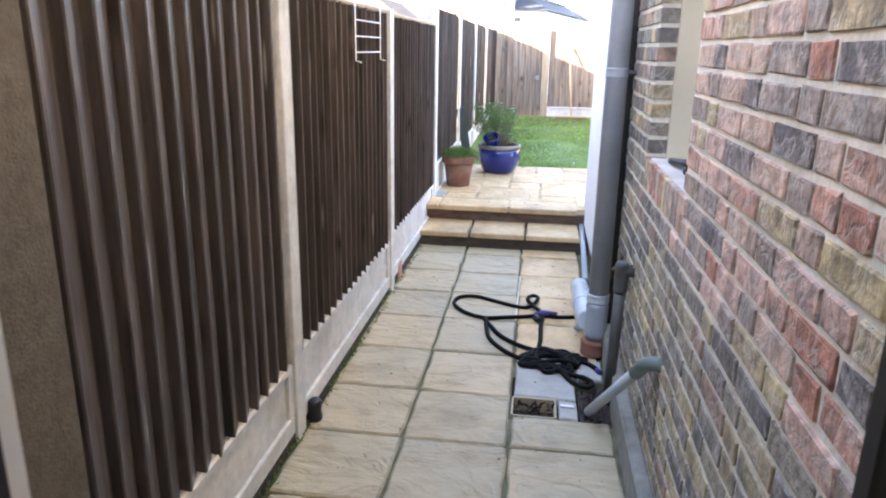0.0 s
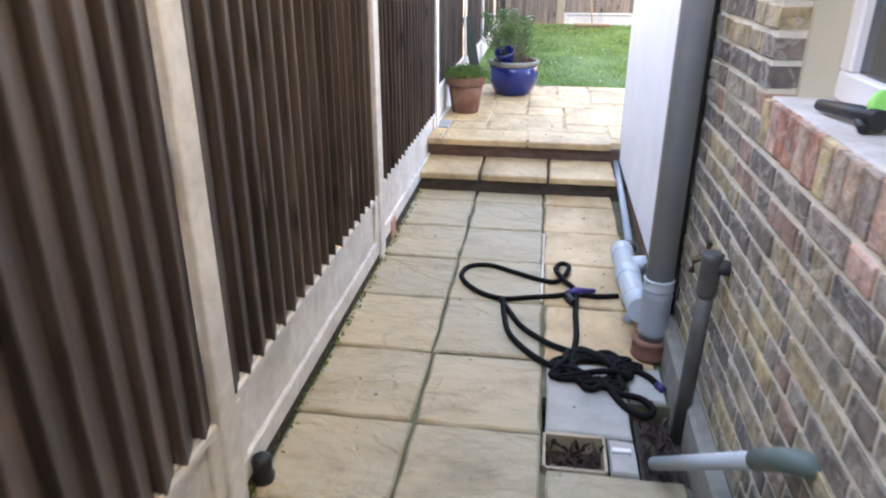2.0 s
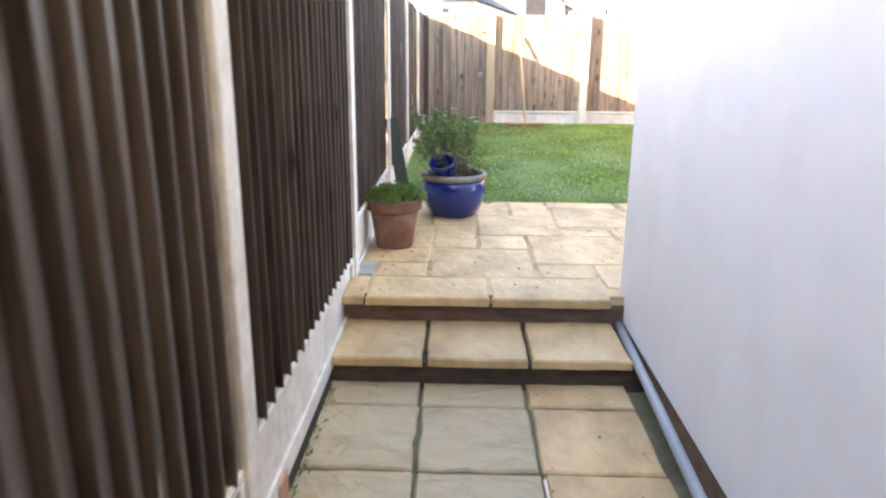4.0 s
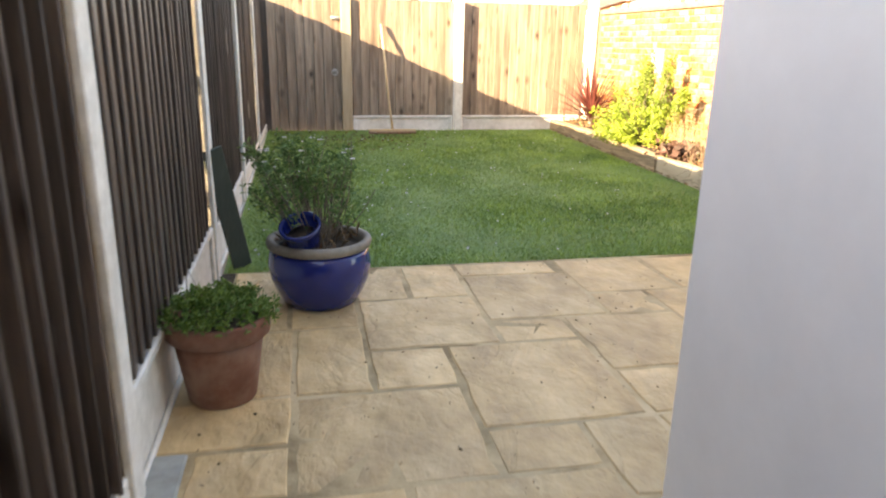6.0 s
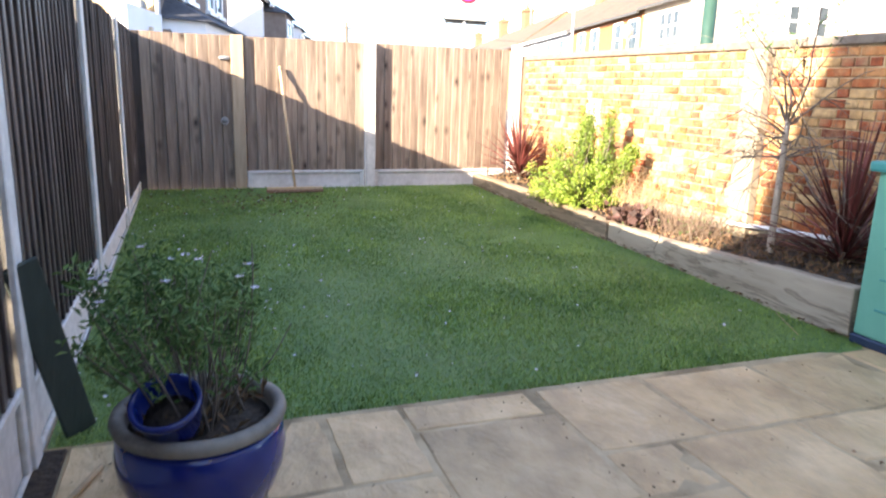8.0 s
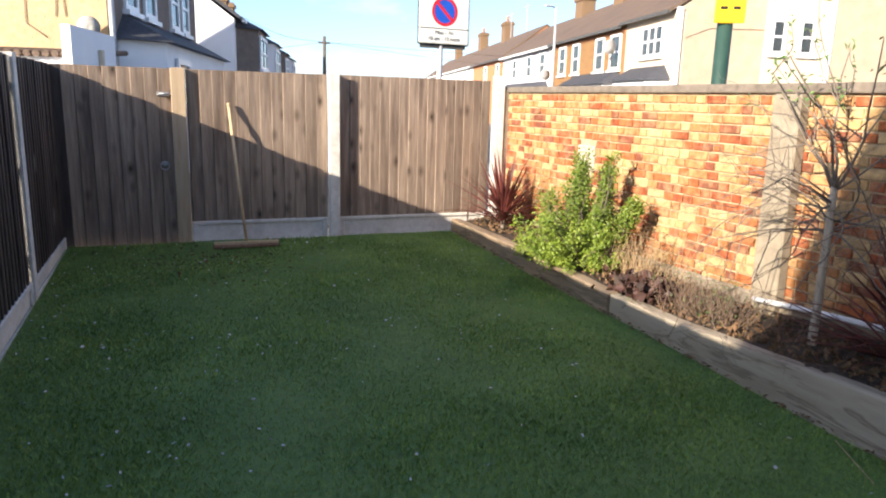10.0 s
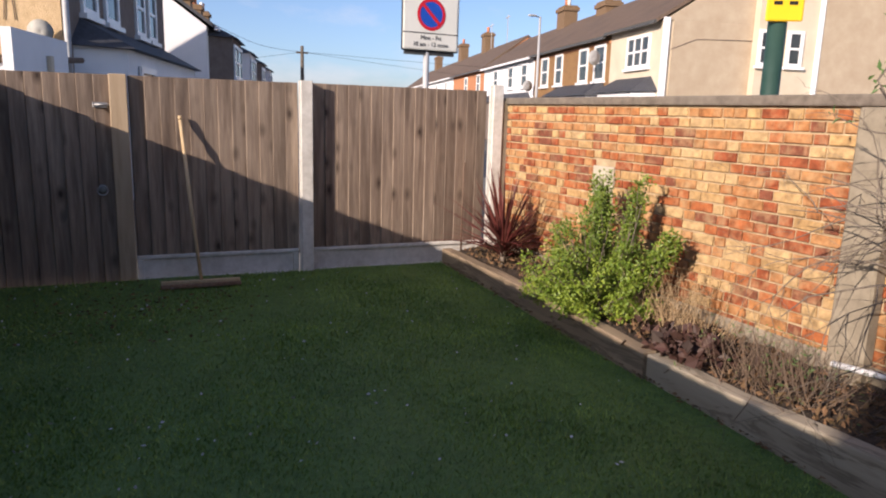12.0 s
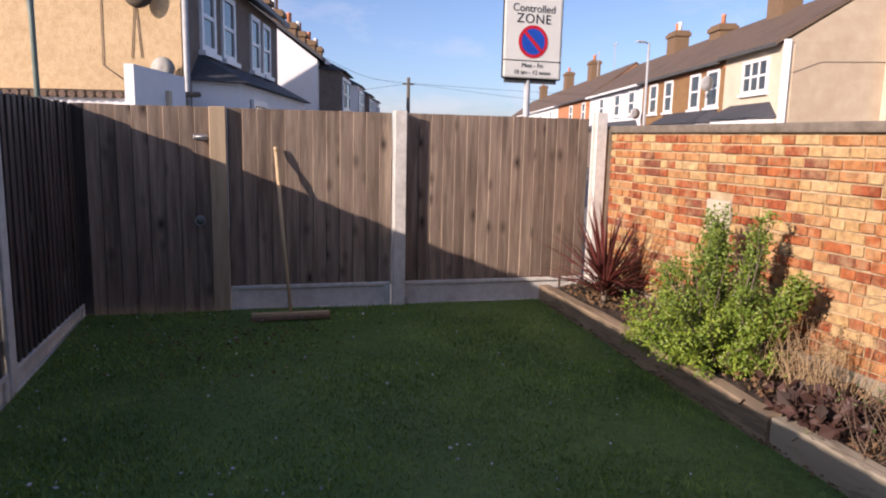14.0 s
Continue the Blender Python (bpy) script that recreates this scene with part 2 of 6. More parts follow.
RED_BRICK = surface("orange_red_brick", two((0.33, 0.30, 0.28), (0.93, 0.90, 0.85)), 17, rough=0.88, bump=0.6, bump_scale=40, depth=0.005,
                    blotch=(0.52, 0.36, 0.19), blotch_scale=9, blotch_amount=0.5, by_piece=RED_TINTS, piece_shift=7)
RED_JOINED = surface("orange_red_brick_rest", two((0.33, 0.30, 0.28), (0.93, 0.90, 0.85)), 17, rough=0.88, bump=0.6, bump_scale=40, depth=0.005,
                     blotch=(0.52, 0.36, 0.19), blotch_scale=9, blotch_amount=0.5, by_piece=RED_TINTS, piece_shift=7, island=True)
RED_MORTAR = surface("sandy_mortar", two((0.26, 0.19, 0.11), (0.56, 0.43, 0.27)), 9, rough=0.95, bump=0.5, bump_scale=60, depth=0.004)
RENDER_WHITE = surface("white_painted_render", two((0.74, 0.74, 0.75), (0.83, 0.83, 0.84)), 3, rough=0.75, bump=0.12, bump_scale=60, depth=0.002)
RENDER_BROWN = surface("rough_brown_render", two((0.085, 0.068, 0.049), (0.15, 0.122, 0.091)), 30, rough=0.9, bump=0.8, bump_scale=140, depth=0.004, blotch=(0.13, 0.11, 0.08), blotch_scale=6)
CREAM_PAINT = surface("cream_reveal_paint", two((0.52, 0.47, 0.34), (0.60, 0.55, 0.41)), 4, rough=0.6, bump=0.1)
WHITE_PVC = surface("white_pvc", two((0.78, 0.78, 0.78), (0.84, 0.84, 0.84)), 2, rough=0.35, bump=0)
BLACK_PVC = surface("black_seal", two((0.012, 0.012, 0.013), (0.02, 0.02, 0.022)), 4, rough=0.5, bump=0)
GREY_PVC = surface("grey_pvc", two((0.28, 0.3136, 0.3472), (0.3696, 0.4032, 0.4368)), 5, rough=0.42, bump=0.05, blotch=(0.4704, 0.4928, 0.504), blotch_scale=2, blotch_amount=0.3)
PALE_PVC = surface("pale_grey_pvc", two((0.42, 0.47, 0.50), (0.54, 0.58, 0.60)), 5, rough=0.4, bump=0.05, blotch=(0.3, 0.3, 0.28), blotch_scale=5, blotch_amount=0.4)
DARK_PVC = surface("dark_grey_pvc", two((0.0525, 0.0525, 0.0504), (0.084, 0.0826, 0.0784)), 7, rough=0.5, bump=0.1, blotch=(0.14, 0.14, 0.126), blotch_scale=7, blotch_amount=0.3)
GREEN_PVC = surface("weathered_green_pvc", two((0.10, 0.145, 0.125), (0.16, 0.20, 0.18)), 7, rough=0.5, bump=0.05)
CLAY = surface("clay_collar", two((0.182, 0.077, 0.049), (0.266, 0.126, 0.091)), 10, rough=0.85, bump=0.4)
GLASS = surface("dark_window_glass", two((0.03, 0.035, 0.035), (0.06, 0.065, 0.065)), 1.5, rough=0.05, bump=0, spec=0.6)
BLUE_GLAZE = surface("cobalt_glaze", two((0.003, 0.011, 0.10), (0.006, 0.024, 0.21)), 3, rough=0.16, bump=0.1, bump_scale=8, depth=0.004, coat=0.5, blotch=(0.004, 0.008, 0.05), blotch_scale=3, blotch_amount=0.5)
RIM_GLAZE = surface("bare_stoneware_rim", two((0.09, 0.075, 0.06), (0.22, 0.19, 0.155)), 12, rough=0.6, bump=0.3, blotch=(0.34, 0.32, 0.28), blotch_scale=4, blotch_amount=0.5)
TERRACOTTA = surface("terracotta", two((0.145, 0.057, 0.037), (0.232, 0.104, 0.070)), 9, rough=0.85, bump=0.3, blotch=(0.336, 0.24, 0.192), blotch_scale=6, blotch_amount=0.45)
ROPE_BLACK = surface("black_woven_cord", two((0.0018, 0.0018, 0.0018), (0.0066, 0.0063, 0.0063)), 60, rough=0.75, bump=0.8, bump_scale=260, depth=0.003, spec=0.15)
PURPLE_PLASTIC = surface("violet_plastic", two((0.035, 0.022, 0.12), (0.07, 0.05, 0.22)), 5, rough=0.4, bump=0)
SLEEPER_BROWN = surface("oiled_sleeper", two((0.25, 0.185, 0.12), (0.40, 0.305, 0.205)), 6, (4, 0.5, 4), 0.85, 0.6, 18, 0.004, blotch=(0.0765, 0.05525, 0.034), blotch_scale=3, blotch_amount=0.5, veins=(0.06, 0.045, 0.03), vein_scale=2.0, vein_amount=0.5)
SLEEPER_GREY = surface("weathered_sleeper", two((0.32, 0.272, 0.205), (0.50, 0.435, 0.335)), 6, (4, 0.5, 4), 0.85, 0.6, 18, 0.004, blotch=(0.1372, 0.1072, 0.0621), blotch_scale=3, blotch_amount=0.5, veins=(0.0549, 0.03713, 0.0207), vein_scale=2.0, vein_amount=0.5)
PIER_STONE = surface("dirty_render", two((0.216, 0.18, 0.132), (0.336, 0.288, 0.216)), 9, rough=0.9, bump=0.5, blotch=(0.144, 0.12, 0.08), blotch_scale=4)
CEMENT = surface("grey_cement", two((0.36, 0.35, 0.31), (0.50, 0.49, 0.45)), 7, rough=0.85, bump=0.3, blotch=(0.25, 0.25, 0.22), blotch_scale=4)
STONE = surface("pale_stone", two((0.4, 0.352, 0.264), (0.496, 0.448, 0.352)), 14, rough=0.9, bump=0.4)
COPING = surface("weathered_coping", two((0.11, 0.09, 0.072), (0.22, 0.185, 0.15)), 12, rough=0.9, bump=0.6, bump_scale=40, depth=0.005, blotch=(0.09, 0.085, 0.065), blotch_scale=4)
GREEN_BOX = surface("sage_green_plastic", two((0.1275, 0.375, 0.2775), (0.165, 0.435, 0.3225)), 5, rough=0.5, bump=0.05)
TEAL_LID = surface("teal_plastic", two((0.042, 0.238, 0.217), (0.063, 0.294, 0.266)), 5, rough=0.45, bump=0.05)
NAVY = surface("navy_plastic", two((0.02, 0.035, 0.07), (0.03, 0.05, 0.09)), 5, rough=0.5, bump=0)
PLANK_GREEN = surface("green_painted_plank", two((0.02925, 0.039, 0.0325), (0.04875, 0.06175, 0.052)), 8, (4, 4, 0.5), 0.7, 0.3)
BROOM_WOOD = surface("pale_handle_wood", two((0.48, 0.34, 0.19), (0.62, 0.47, 0.29)), 6, (8, 8, 0.5), 0.6, 0.2)
BRISTLE = surface("broom_bristle", two((0.20, 0.12, 0.075), (0.34, 0.21, 0.14)), 40, (1, 1, 0.1), 0.9, 0.9, 150, 0.006)
STEEL = surface("galvanised_steel", two((0.30, 0.30, 0.30), (0.45, 0.45, 0.45)), 20, rough=0.5, bump=0.1, metal=0.9)
BRASS = surface("tarnished_brass", two((0.09, 0.054, 0.0225), (0.162, 0.1035, 0.045)), 20, rough=0.4, bump=0.1, metal=0.9)
WHITE_WIRE = surface("white_coated_wire", two((0.75, 0.75, 0.75), (0.85, 0.85, 0.85)), 4, rough=0.4, bump=0)
BARK = surface("grey_brown_bark", two((0.11, 0.085, 0.065), (0.24, 0.20, 0.16)), 20, (3, 3, 0.5), 0.85, 0.6, 60, 0.003)
TWIG = surface("dry_stem", two((0.11, 0.075, 0.052), (0.22, 0.155, 0.11)), 10, rough=0.85, bump=0)
STRAW = surface("straw_stem", two((0.36, 0.25, 0.14), (0.52, 0.38, 0.22)), 10, rough=0.85, bump=0)
LEAF_TINT = [(0, (0.6, 0.7, 0.55)), (1, (1.3, 1.15, 1.0))]
LEAF_GREY = surface("grey_green_leaf", two((0.066, 0.135, 0.045), (0.150, 0.255, 0.090)), 4, rough=0.6, bump=0, by_piece=LEAF_TINT, island=True)
LEAF_FRESH = surface("fresh_green_leaf", two((0.06525, 0.1438, 0.0264), (0.1595, 0.25, 0.054)), 4, rough=0.5, bump=0, by_piece=LEAF_TINT, island=True)
LEAF_YELLOW = surface("yellow_green_leaf", two((0.11, 0.19, 0.022), (0.24, 0.32, 0.05)), 4, rough=0.5, bump=0, by_piece=LEAF_TINT, island=True)
LEAF_MID = surface("mid_green_leaf", two((0.085, 0.15, 0.022), (0.19, 0.265, 0.045)), 4, rough=0.5, bump=0, by_piece=LEAF_TINT, island=True)
LEAF_RED = surface("burgundy_leaf", two((0.085, 0.022, 0.026), (0.20, 0.062, 0.06)), 4, rough=0.45, bump=0, by_piece=LEAF_TINT, island=True)
LEAF_DARK = surface("dark_purple_leaf", two((0.035, 0.018, 0.018), (0.095, 0.05, 0.045)), 4, rough=0.6, bump=0, by_piece=LEAF_TINT, island=True)
LEAF_DRY = surface("dead_leaf", two((0.10, 0.06, 0.035), (0.23, 0.145, 0.09)), 4, rough=0.9, bump=0, by_piece=LEAF_TINT, island=True)
PETAL = surface("pale_petal", two((0.55, 0.52, 0.58), (0.75, 0.72, 0.78)), 4, rough=0.7, bump=0)
PEBBLEDASH = surface("buff_pebbledash", two((0.46, 0.3312, 0.184), (0.6072, 0.4508, 0.276)), 9, rough=0.95, bump=0.8, bump_scale=40, depth=0.02, blotch=(0.4048, 0.2852, 0.1656), blotch_scale=0.8)
CREAM_RENDER = surface("cream_house_render", two((0.56, 0.48, 0.36), (0.64, 0.56, 0.44)), 1.2, rough=0.9, bump=0.2, blotch=(0.48, 0.39, 0.29), blotch_scale=0.5)
PINK_RENDER = surface("pinkish_house_render", two((0.40, 0.315, 0.225), (0.47, 0.39, 0.285)), 2.2, rough=0.9, bump=0.5, bump_scale=20, depth=0.02, blotch=(0.36, 0.275, 0.19), blotch_scale=0.6)
HOUSE_WHITE = surface("white_house_render", two((0.72, 0.73, 0.75), (0.80, 0.81, 0.83)), 1.2, rough=0.85, bump=0.1)
HOUSE_BROWN = surface("grey_brown_house_wall", two((0.15, 0.115, 0.095), (0.22, 0.175, 0.15)), 4, rough=0.9, bump=0.4)
TERRACE_BRICK = surface("brown_terrace_brick", two((0.21, 0.115, 0.048), (0.32, 0.185, 0.08)), 12, (1, 1, 3), 0.9, 0.3, blotch=(0.17, 0.09, 0.045), blotch_scale=1.2)
TERRACE_RED = surface("red_terrace_brick", two((0.42, 0.17, 0.08), (0.52, 0.24, 0.12)), 12, (1, 1, 3), 0.9, 0.3)
SLATE = surface("brown_roof_tile", two((0.10, 0.068, 0.047), (0.18, 0.125, 0.09)), 14, (1, 1, 1), 0.8, 0.6, 26, 0.03, blotch=(0.07, 0.055, 0.045), blotch_scale=0.7)
DARK_SLATE = surface("dark_slate", two((0.035, 0.037, 0.045), (0.075, 0.078, 0.09)), 12, rough=0.7, bump=0.5, bump_scale=20, depth=0.02)
CHIMNEY_BRICK = surface("sooty_chimney_brick", two((0.13, 0.08, 0.045), (0.22, 0.145, 0.085)), 10, (1, 1, 3), 0.9, 0.4)
CHIMNEY_POT = surface("chimney_clay", two((0.46, 0.16, 0.08), (0.58, 0.24, 0.13)), 6, rough=0.85, bump=0.2)
ASPHALT = surface("asphalt", two((0.04, 0.04, 0.042), (0.065, 0.065, 0.066)), 30, rough=0.9, bump=0.4)
GROUND = surface("paved_ground", two((0.16, 0.155, 0.14), (0.24, 0.23, 0.21)), 3, rough=0.9, bump=0.3)
SIGN_WHITE = surface("sign_white", two((0.72, 0.72, 0.66), (0.78, 0.78, 0.72)), 3, rough=0.4, bump=0)
SIGN_RED = surface("sign_red", two((0.55, 0.015, 0.03), (0.62, 0.02, 0.04)), 3, rough=0.4, bump=0)
SIGN_BLUE = surface("sign_blue", two((0.01, 0.07, 0.42), (0.015, 0.09, 0.5)), 3, rough=0.4, bump=0)
SIGN_BLACK = surface("sign_black", two((0.012, 0.012, 0.012), (0.02, 0.02, 0.02)), 3, rough=0.5, bump=0)
SIGN_YELLOW = surface("sign_yellow", two((0.80, 0.52, 0.02), (0.86, 0.58, 0.03)), 3, rough=0.4, bump=0)
POLE_GREEN = surface("green_painted_pole", two((0.018, 0.051, 0.039), (0.033, 0.075, 0.06)), 8, rough=0.5, bump=0.1)
POLE_GREY = surface("grey_pole", two((0.34, 0.35, 0.36), (0.44, 0.45, 0.46)), 8, rough=0.5, bump=0.1)
POLE_WOOD = surface("telegraph_timber", two((0.10, 0.08, 0.06), (0.17, 0.14, 0.11)), 8, (4, 4, 0.4), 0.9, 0.3)
BALL_GREEN = surface("lime_plastic", two((0.22, 0.62, 0.12), (0.28, 0.70, 0.16)), 4, rough=0.4, bump=0)


# ---- mesh helpers ----
def obj(name, bm, material=None, parent=None, label=""):
    me = bpy.data.meshes.new(name)
    bm.to_mesh(me)
    bm.free()
    if material:
        me.materials.append(material)
    ob = new(name, me)
    if parent:
        ob.parent = parent
    if label:
        ob["label"] = label
    return ob


def part(name, bm, material, parent, label=""):
    return obj(name, bm, material, parent, label)


def empty(name, label, category, at=(0, 0, 0), rz=0.0, group="", kind=""):
    e = new(name)
    e.empty_display_size = 0.1
    e.matrix_world = pose(*at, 0, 0, rz)
    return tagged(e, label, category, group, kind)


def box(x0, x1, y0, y1, z0, z1, bevel=0.0, seg=1, bm=None):
    own = bmesh.new()
    v = [own.verts.new((x, y, z)) for x in (x0, x1) for y in (y0, y1) for z in (z0, z1)]
    for f in ((0, 1, 3, 2), (4, 6, 7, 5), (0, 4, 5, 1), (2, 3, 7, 6), (0, 2, 6, 4), (1, 5, 7, 3)):
        own.faces.new([v[i] for i in f])
    if bevel:
        bmesh.ops.bevel(own, geom=own.edges[:], offset=bevel, segments=seg, affect="EDGES", profile=0.6)
    return join(bm, own) if bm else own


def join(bm, other):
    me = bpy.data.meshes.new("tmp")
    other.to_mesh(me)
    other.free()
    bm.from_mesh(me)
    bpy.data.meshes.remove(me)
    return bm


def smooth(bm):
    for f in bm.faces:
        f.smooth = True
    return bm


def tube(points, radius, sides=8, bm=None, closed=False, ends=True):
    """A round bar along a polyline; radius may be a number or a list along it."""
    own = bm or bmesh.new()
    pts = [Vector(p) for p in points]
    n = len(pts)
    rings = []
    up = Vector((0, 0, 1))
    for i, p in enumerate(pts):
        a, b = pts[max(i - 1, 0)], pts[min(i + 1, n - 1)]
        if closed:
            a, b = pts[i - 1], pts[(i + 1) % n]
        d = (b - a).normalized() if (b - a).length > 1e-9 else Vector((0, 0, 1))
        side = d.cross(up if abs(d.z) < 0.95 else Vector((1, 0, 0))).normalized()
        other = side.cross(d)
        r = radius[i] if isinstance(radius, (list, tuple)) else radius
        rings.append([own.verts.new(p + (side * math.cos(k * math.tau / sides) + other * math.sin(k * math.tau / sides)) * r) for k in range(sides)])
    for i in range(n if closed else n - 1):
        ra, rb = rings[i], rings[(i + 1) % n]
        for k in range(sides):
            f = own.faces.new((ra[k], ra[(k + 1) % sides], rb[(k + 1) % sides], rb[k]))
            f.smooth = True
    if ends and not closed:
        own.faces.new(rings[0][::-1])
        own.faces.new(rings[-1])
    return own


def curve_points(ctrl, per=8, closed=False):
    """Catmull-Rom points through the control points."""
    p = [Vector(c) for c in ctrl]
    n = len(p)
    out = []
    for i in range(n if closed else n - 1):
        a, b, c, d = (p[(i + k) % n] if closed else p[min(max(i + k, 0), n - 1)] for k in (-1, 0, 1, 2))
        for k in range(per):
            t = k / per
            out.append(0.5 * (2 * b + (c - a) * t + (2 * a - 5 * b + 4 * c - d) * t * t + (3 * b - a - 3 * c + d) * t ** 3))
    if not closed:
        out.append(p[-1])
    return out


def lathe(profile, sides=40, bm=None):
    """Turns a profile of (radius, z) about the z axis."""
    own = bm or bmesh.new()
    rings = []
    for r, z in profile:
        rings.append([own.verts.new((r * math.cos(k * math.tau / sides), r * math.sin(k * math.tau / sides), z)) for k in range(sides)])
    for ra, rb in zip(rings, rings[1:]):
        for k in range(sides):
            f = own.faces.new((ra[k], ra[(k + 1) % sides], rb[(k + 1) % sides], rb[k]))
            f.smooth = True
    if profile[0][0] > 0.001:
        own.faces.new(rings[0][::-1])
    if profile[-1][0] > 0.001:
        own.faces.new(rings[-1])
    return own


def raw(name, verts, faces, material, parent=None, label=""):
    me = bpy.data.meshes.new(name)
    me.from_pydata(verts, [], faces)
    me.materials.append(material)
    me.update()
    ob = new(name, me)
    if parent:
        ob.parent = parent
    if label:
        ob["label"] = label
    return ob


def lay_leaf(verts, faces, at, way, length, width, bend=0.15):
    """One leaf of four points, folded a little along its middle."""
    way = Vector(way).normalized()
    side = way.cross(Vector((random.uniform(-1, 1), random.uniform(-1, 1), random.uniform(-0.3, 1)))).normalized()
    up = side.cross(way)
    at = Vector(at)
    i = len(verts)
    mid = at + way * length * 0.5 + up * length * bend
    verts += [at, mid + side * width / 2, at + way * length, mid - side * width / 2]
    faces += [(i, i + 1, i + 2), (i, i + 2, i + 3)]


def ball_way(up=0.0):
    while True:
        v = Vector((random.uniform(-1, 1), random.uniform(-1, 1), random.uniform(-1, 1) + up))
        if 0.05 < v.length < 1.4:
            return v.normalized()


# ---- plan (metres): the passage runs along +y; fence on x = -0.95, house on x = +0.48 ----
FENCE_X = -0.95
PATIO_Z = 0.27
LAWN_Y0, LAWN_Y1 = 8.56, 13.86


def lawn_z(y):
    return 0.262 + 0.024 * (y - LAWN_Y0)


def structure(ob, label, category):
    return tagged(ob, label, category, kind="structure")


# ground under everything, out to the horizon
structure(obj("ground", box(-900, 900, -900, 1500, -0.6, -0.16), GROUND), "grey paved ground of the neighbourhood", "ground")
structure(obj("road", box(-400, 500, 17.2, 21.6, -0.158, -0.10), ASPHALT), "dark asphalt side road behind the garden", "road")

# passage bed, step core, patio bed, lawn base
bed = box(-1.0, 0.50, 0.62, 3.03, -0.15, -0.014)
box(-1.0, 0.50, 3.46, 5.80, -0.15, -0.014, bm=bed)
box(-1.0, -0.05, 3.03, 3.46, -0.15, -0.014, bm=bed)
box(0.43, 0.50, 3.03, 3.46, -0.15, -0.014, bm=bed)
structure(obj("passage_bed", bed, JOINT), "mossy mortar bed under the passage slabs", "floor")
structure(obj("patio_bed", box(-0.97, 4.3, 6.28, 8.56, -0.15, PATIO_Z - 0.0035), PATIO_JOINT), "sandy mortar bed under the patio slabs", "floor")


def lawn():
    verts, faces = [], []
    nx, ny = 38, 54
    for j in range(ny + 1):
        for i in range(nx + 1):
            x = -0.93 + 3.80 * i / nx
            y = LAWN_Y0 + (LAWN_Y1 - LAWN_Y0) * j / ny
            if j == 0:
                y += 0.012 * math.sin(x * 9.0) - 0.03 * (x + 0.93) / 3.8
            z = lawn_z(y) + 0.012 * noise.noise((x * 1.3, y * 1.3, 0))
            verts.append((x, y, z))
    for j in range(ny):
        for i in range(nx):
            a = j * (nx + 1) + i
            faces.append((a, a + 1, a + nx + 2, a + nx + 1))
    n = len(verts)
    for i in range(nx + 1):
        x, y, z = verts[i]
        verts.append((x, y, z - 0.03))
    for i in range(nx):
        faces.append((i, n + i, n + i + 1, i + 1))
    ob = structure(raw("lawn", verts, faces, TURF), "flat green artificial turf lawn in shade", "lawn")
    # blades of the turf
    rng = np.random.default_rng(4)
    count = 120000
    x = rng.uniform(-0.92, 2.86, count)
    y = LAWN_Y0 + (LAWN_Y1 - LAWN_Y0) * rng.uniform(0, 1, count) ** 1.25
    z = 0.262 + 0.024 * (y - LAWN_Y0) - 0.004
    a = rng.uniform(0, math.tau, count)
    h = rng.uniform(0.012, 0.030, count)
    lean = rng.uniform(0.2, 0.95, count) * h
    b = a + rng.uniform(-1.2, 1.2, count)
    w = 0.0032 + 0.0012 * (y - LAWN_Y0) / 5.3
    dx, dy = np.cos(a) * w, np.sin(a) * w
    p = np.stack([np.stack([x - dx, y - dy, z], 1), np.stack([x + dx, y + dy, z], 1),
                  np.stack([x + np.sin(b) * lean, y + np.cos(b) * lean, z + h], 1)], 1).reshape(-1, 3)
    me = bpy.data.meshes.new("turf_blades")
    me.vertices.add(count * 3)
    me.vertices.foreach_set("co", p.ravel())
    me.loops.add(count * 3)
    me.loops.foreach_set("vertex_index", np.arange(count * 3))
    me.polygons.add(count)
    me.polygons.foreach_set("loop_start", np.arange(0, count * 3, 3))
    me.polygons.foreach_set("loop_total", np.full(count, 3))
    me.materials.append(BLADE)
    me.update()
    tagged(new("turf_blades", me), "short green artificial grass blades on the lawn", "grass", kind="stuff")
    return ob


lawn()


# ---- house flank: old stock brick, plinth, window; then the white rendered extension ----
HOUSE_X, BRICK_END = 0.48, 4.00
SILL_Y0, SILL_Y1, SILL_Z, HEAD_Z = 2.39, 3.20, 1.195, 2.30
wall = structure(obj("wall_house", box(HOUSE_X + 0.0035, 0.80, 0.10, SILL_Y0 - 0.0, -0.15, 5.6), MORTAR), "old stock brick house wall with pale mortar", "wall")
core = bmesh.new()
box(HOUSE_X + 0.0035, 0.80, SILL_Y0, SILL_Y1, -0.15, SILL_Z - 0.06, bm=core)
box(HOUSE_X + 0.0035, 0.80, SILL_Y0, SILL_Y1, HEAD_Z, 5.6, bm=core)
box(HOUSE_X + 0.0035, 0.80, SILL_Y1, BRICK_END, -0.15, 5.6, bm=core)
part("mortar_core", core, MORTAR, wall)
structure(obj("wall_extension", box(0.455, 4.9, BRICK_END, 6.38, 0.13, 2.85, 0.006), RENDER_WHITE), "smooth white painted render wall of the extension", "wall")
structure(obj("extension_plinth", box(0.475, 4.8, BRICK_END, 6.36, -0.15, 0.13), surface("plinth_brick", two((0.13, 0.08, 0.06), (0.22, 0.15, 0.11)), 10, (1, 1, 3), 0.9, 0.5)), "dark brick plinth under the white render", "plinth")
structure(obj("house_plinth", box(0.425, 0.485, 0.62, 3.95, -0.15, 0.15, 0.012), OLD_CONCRETE), "stained grey concrete plinth along the brick wall", "plinth")
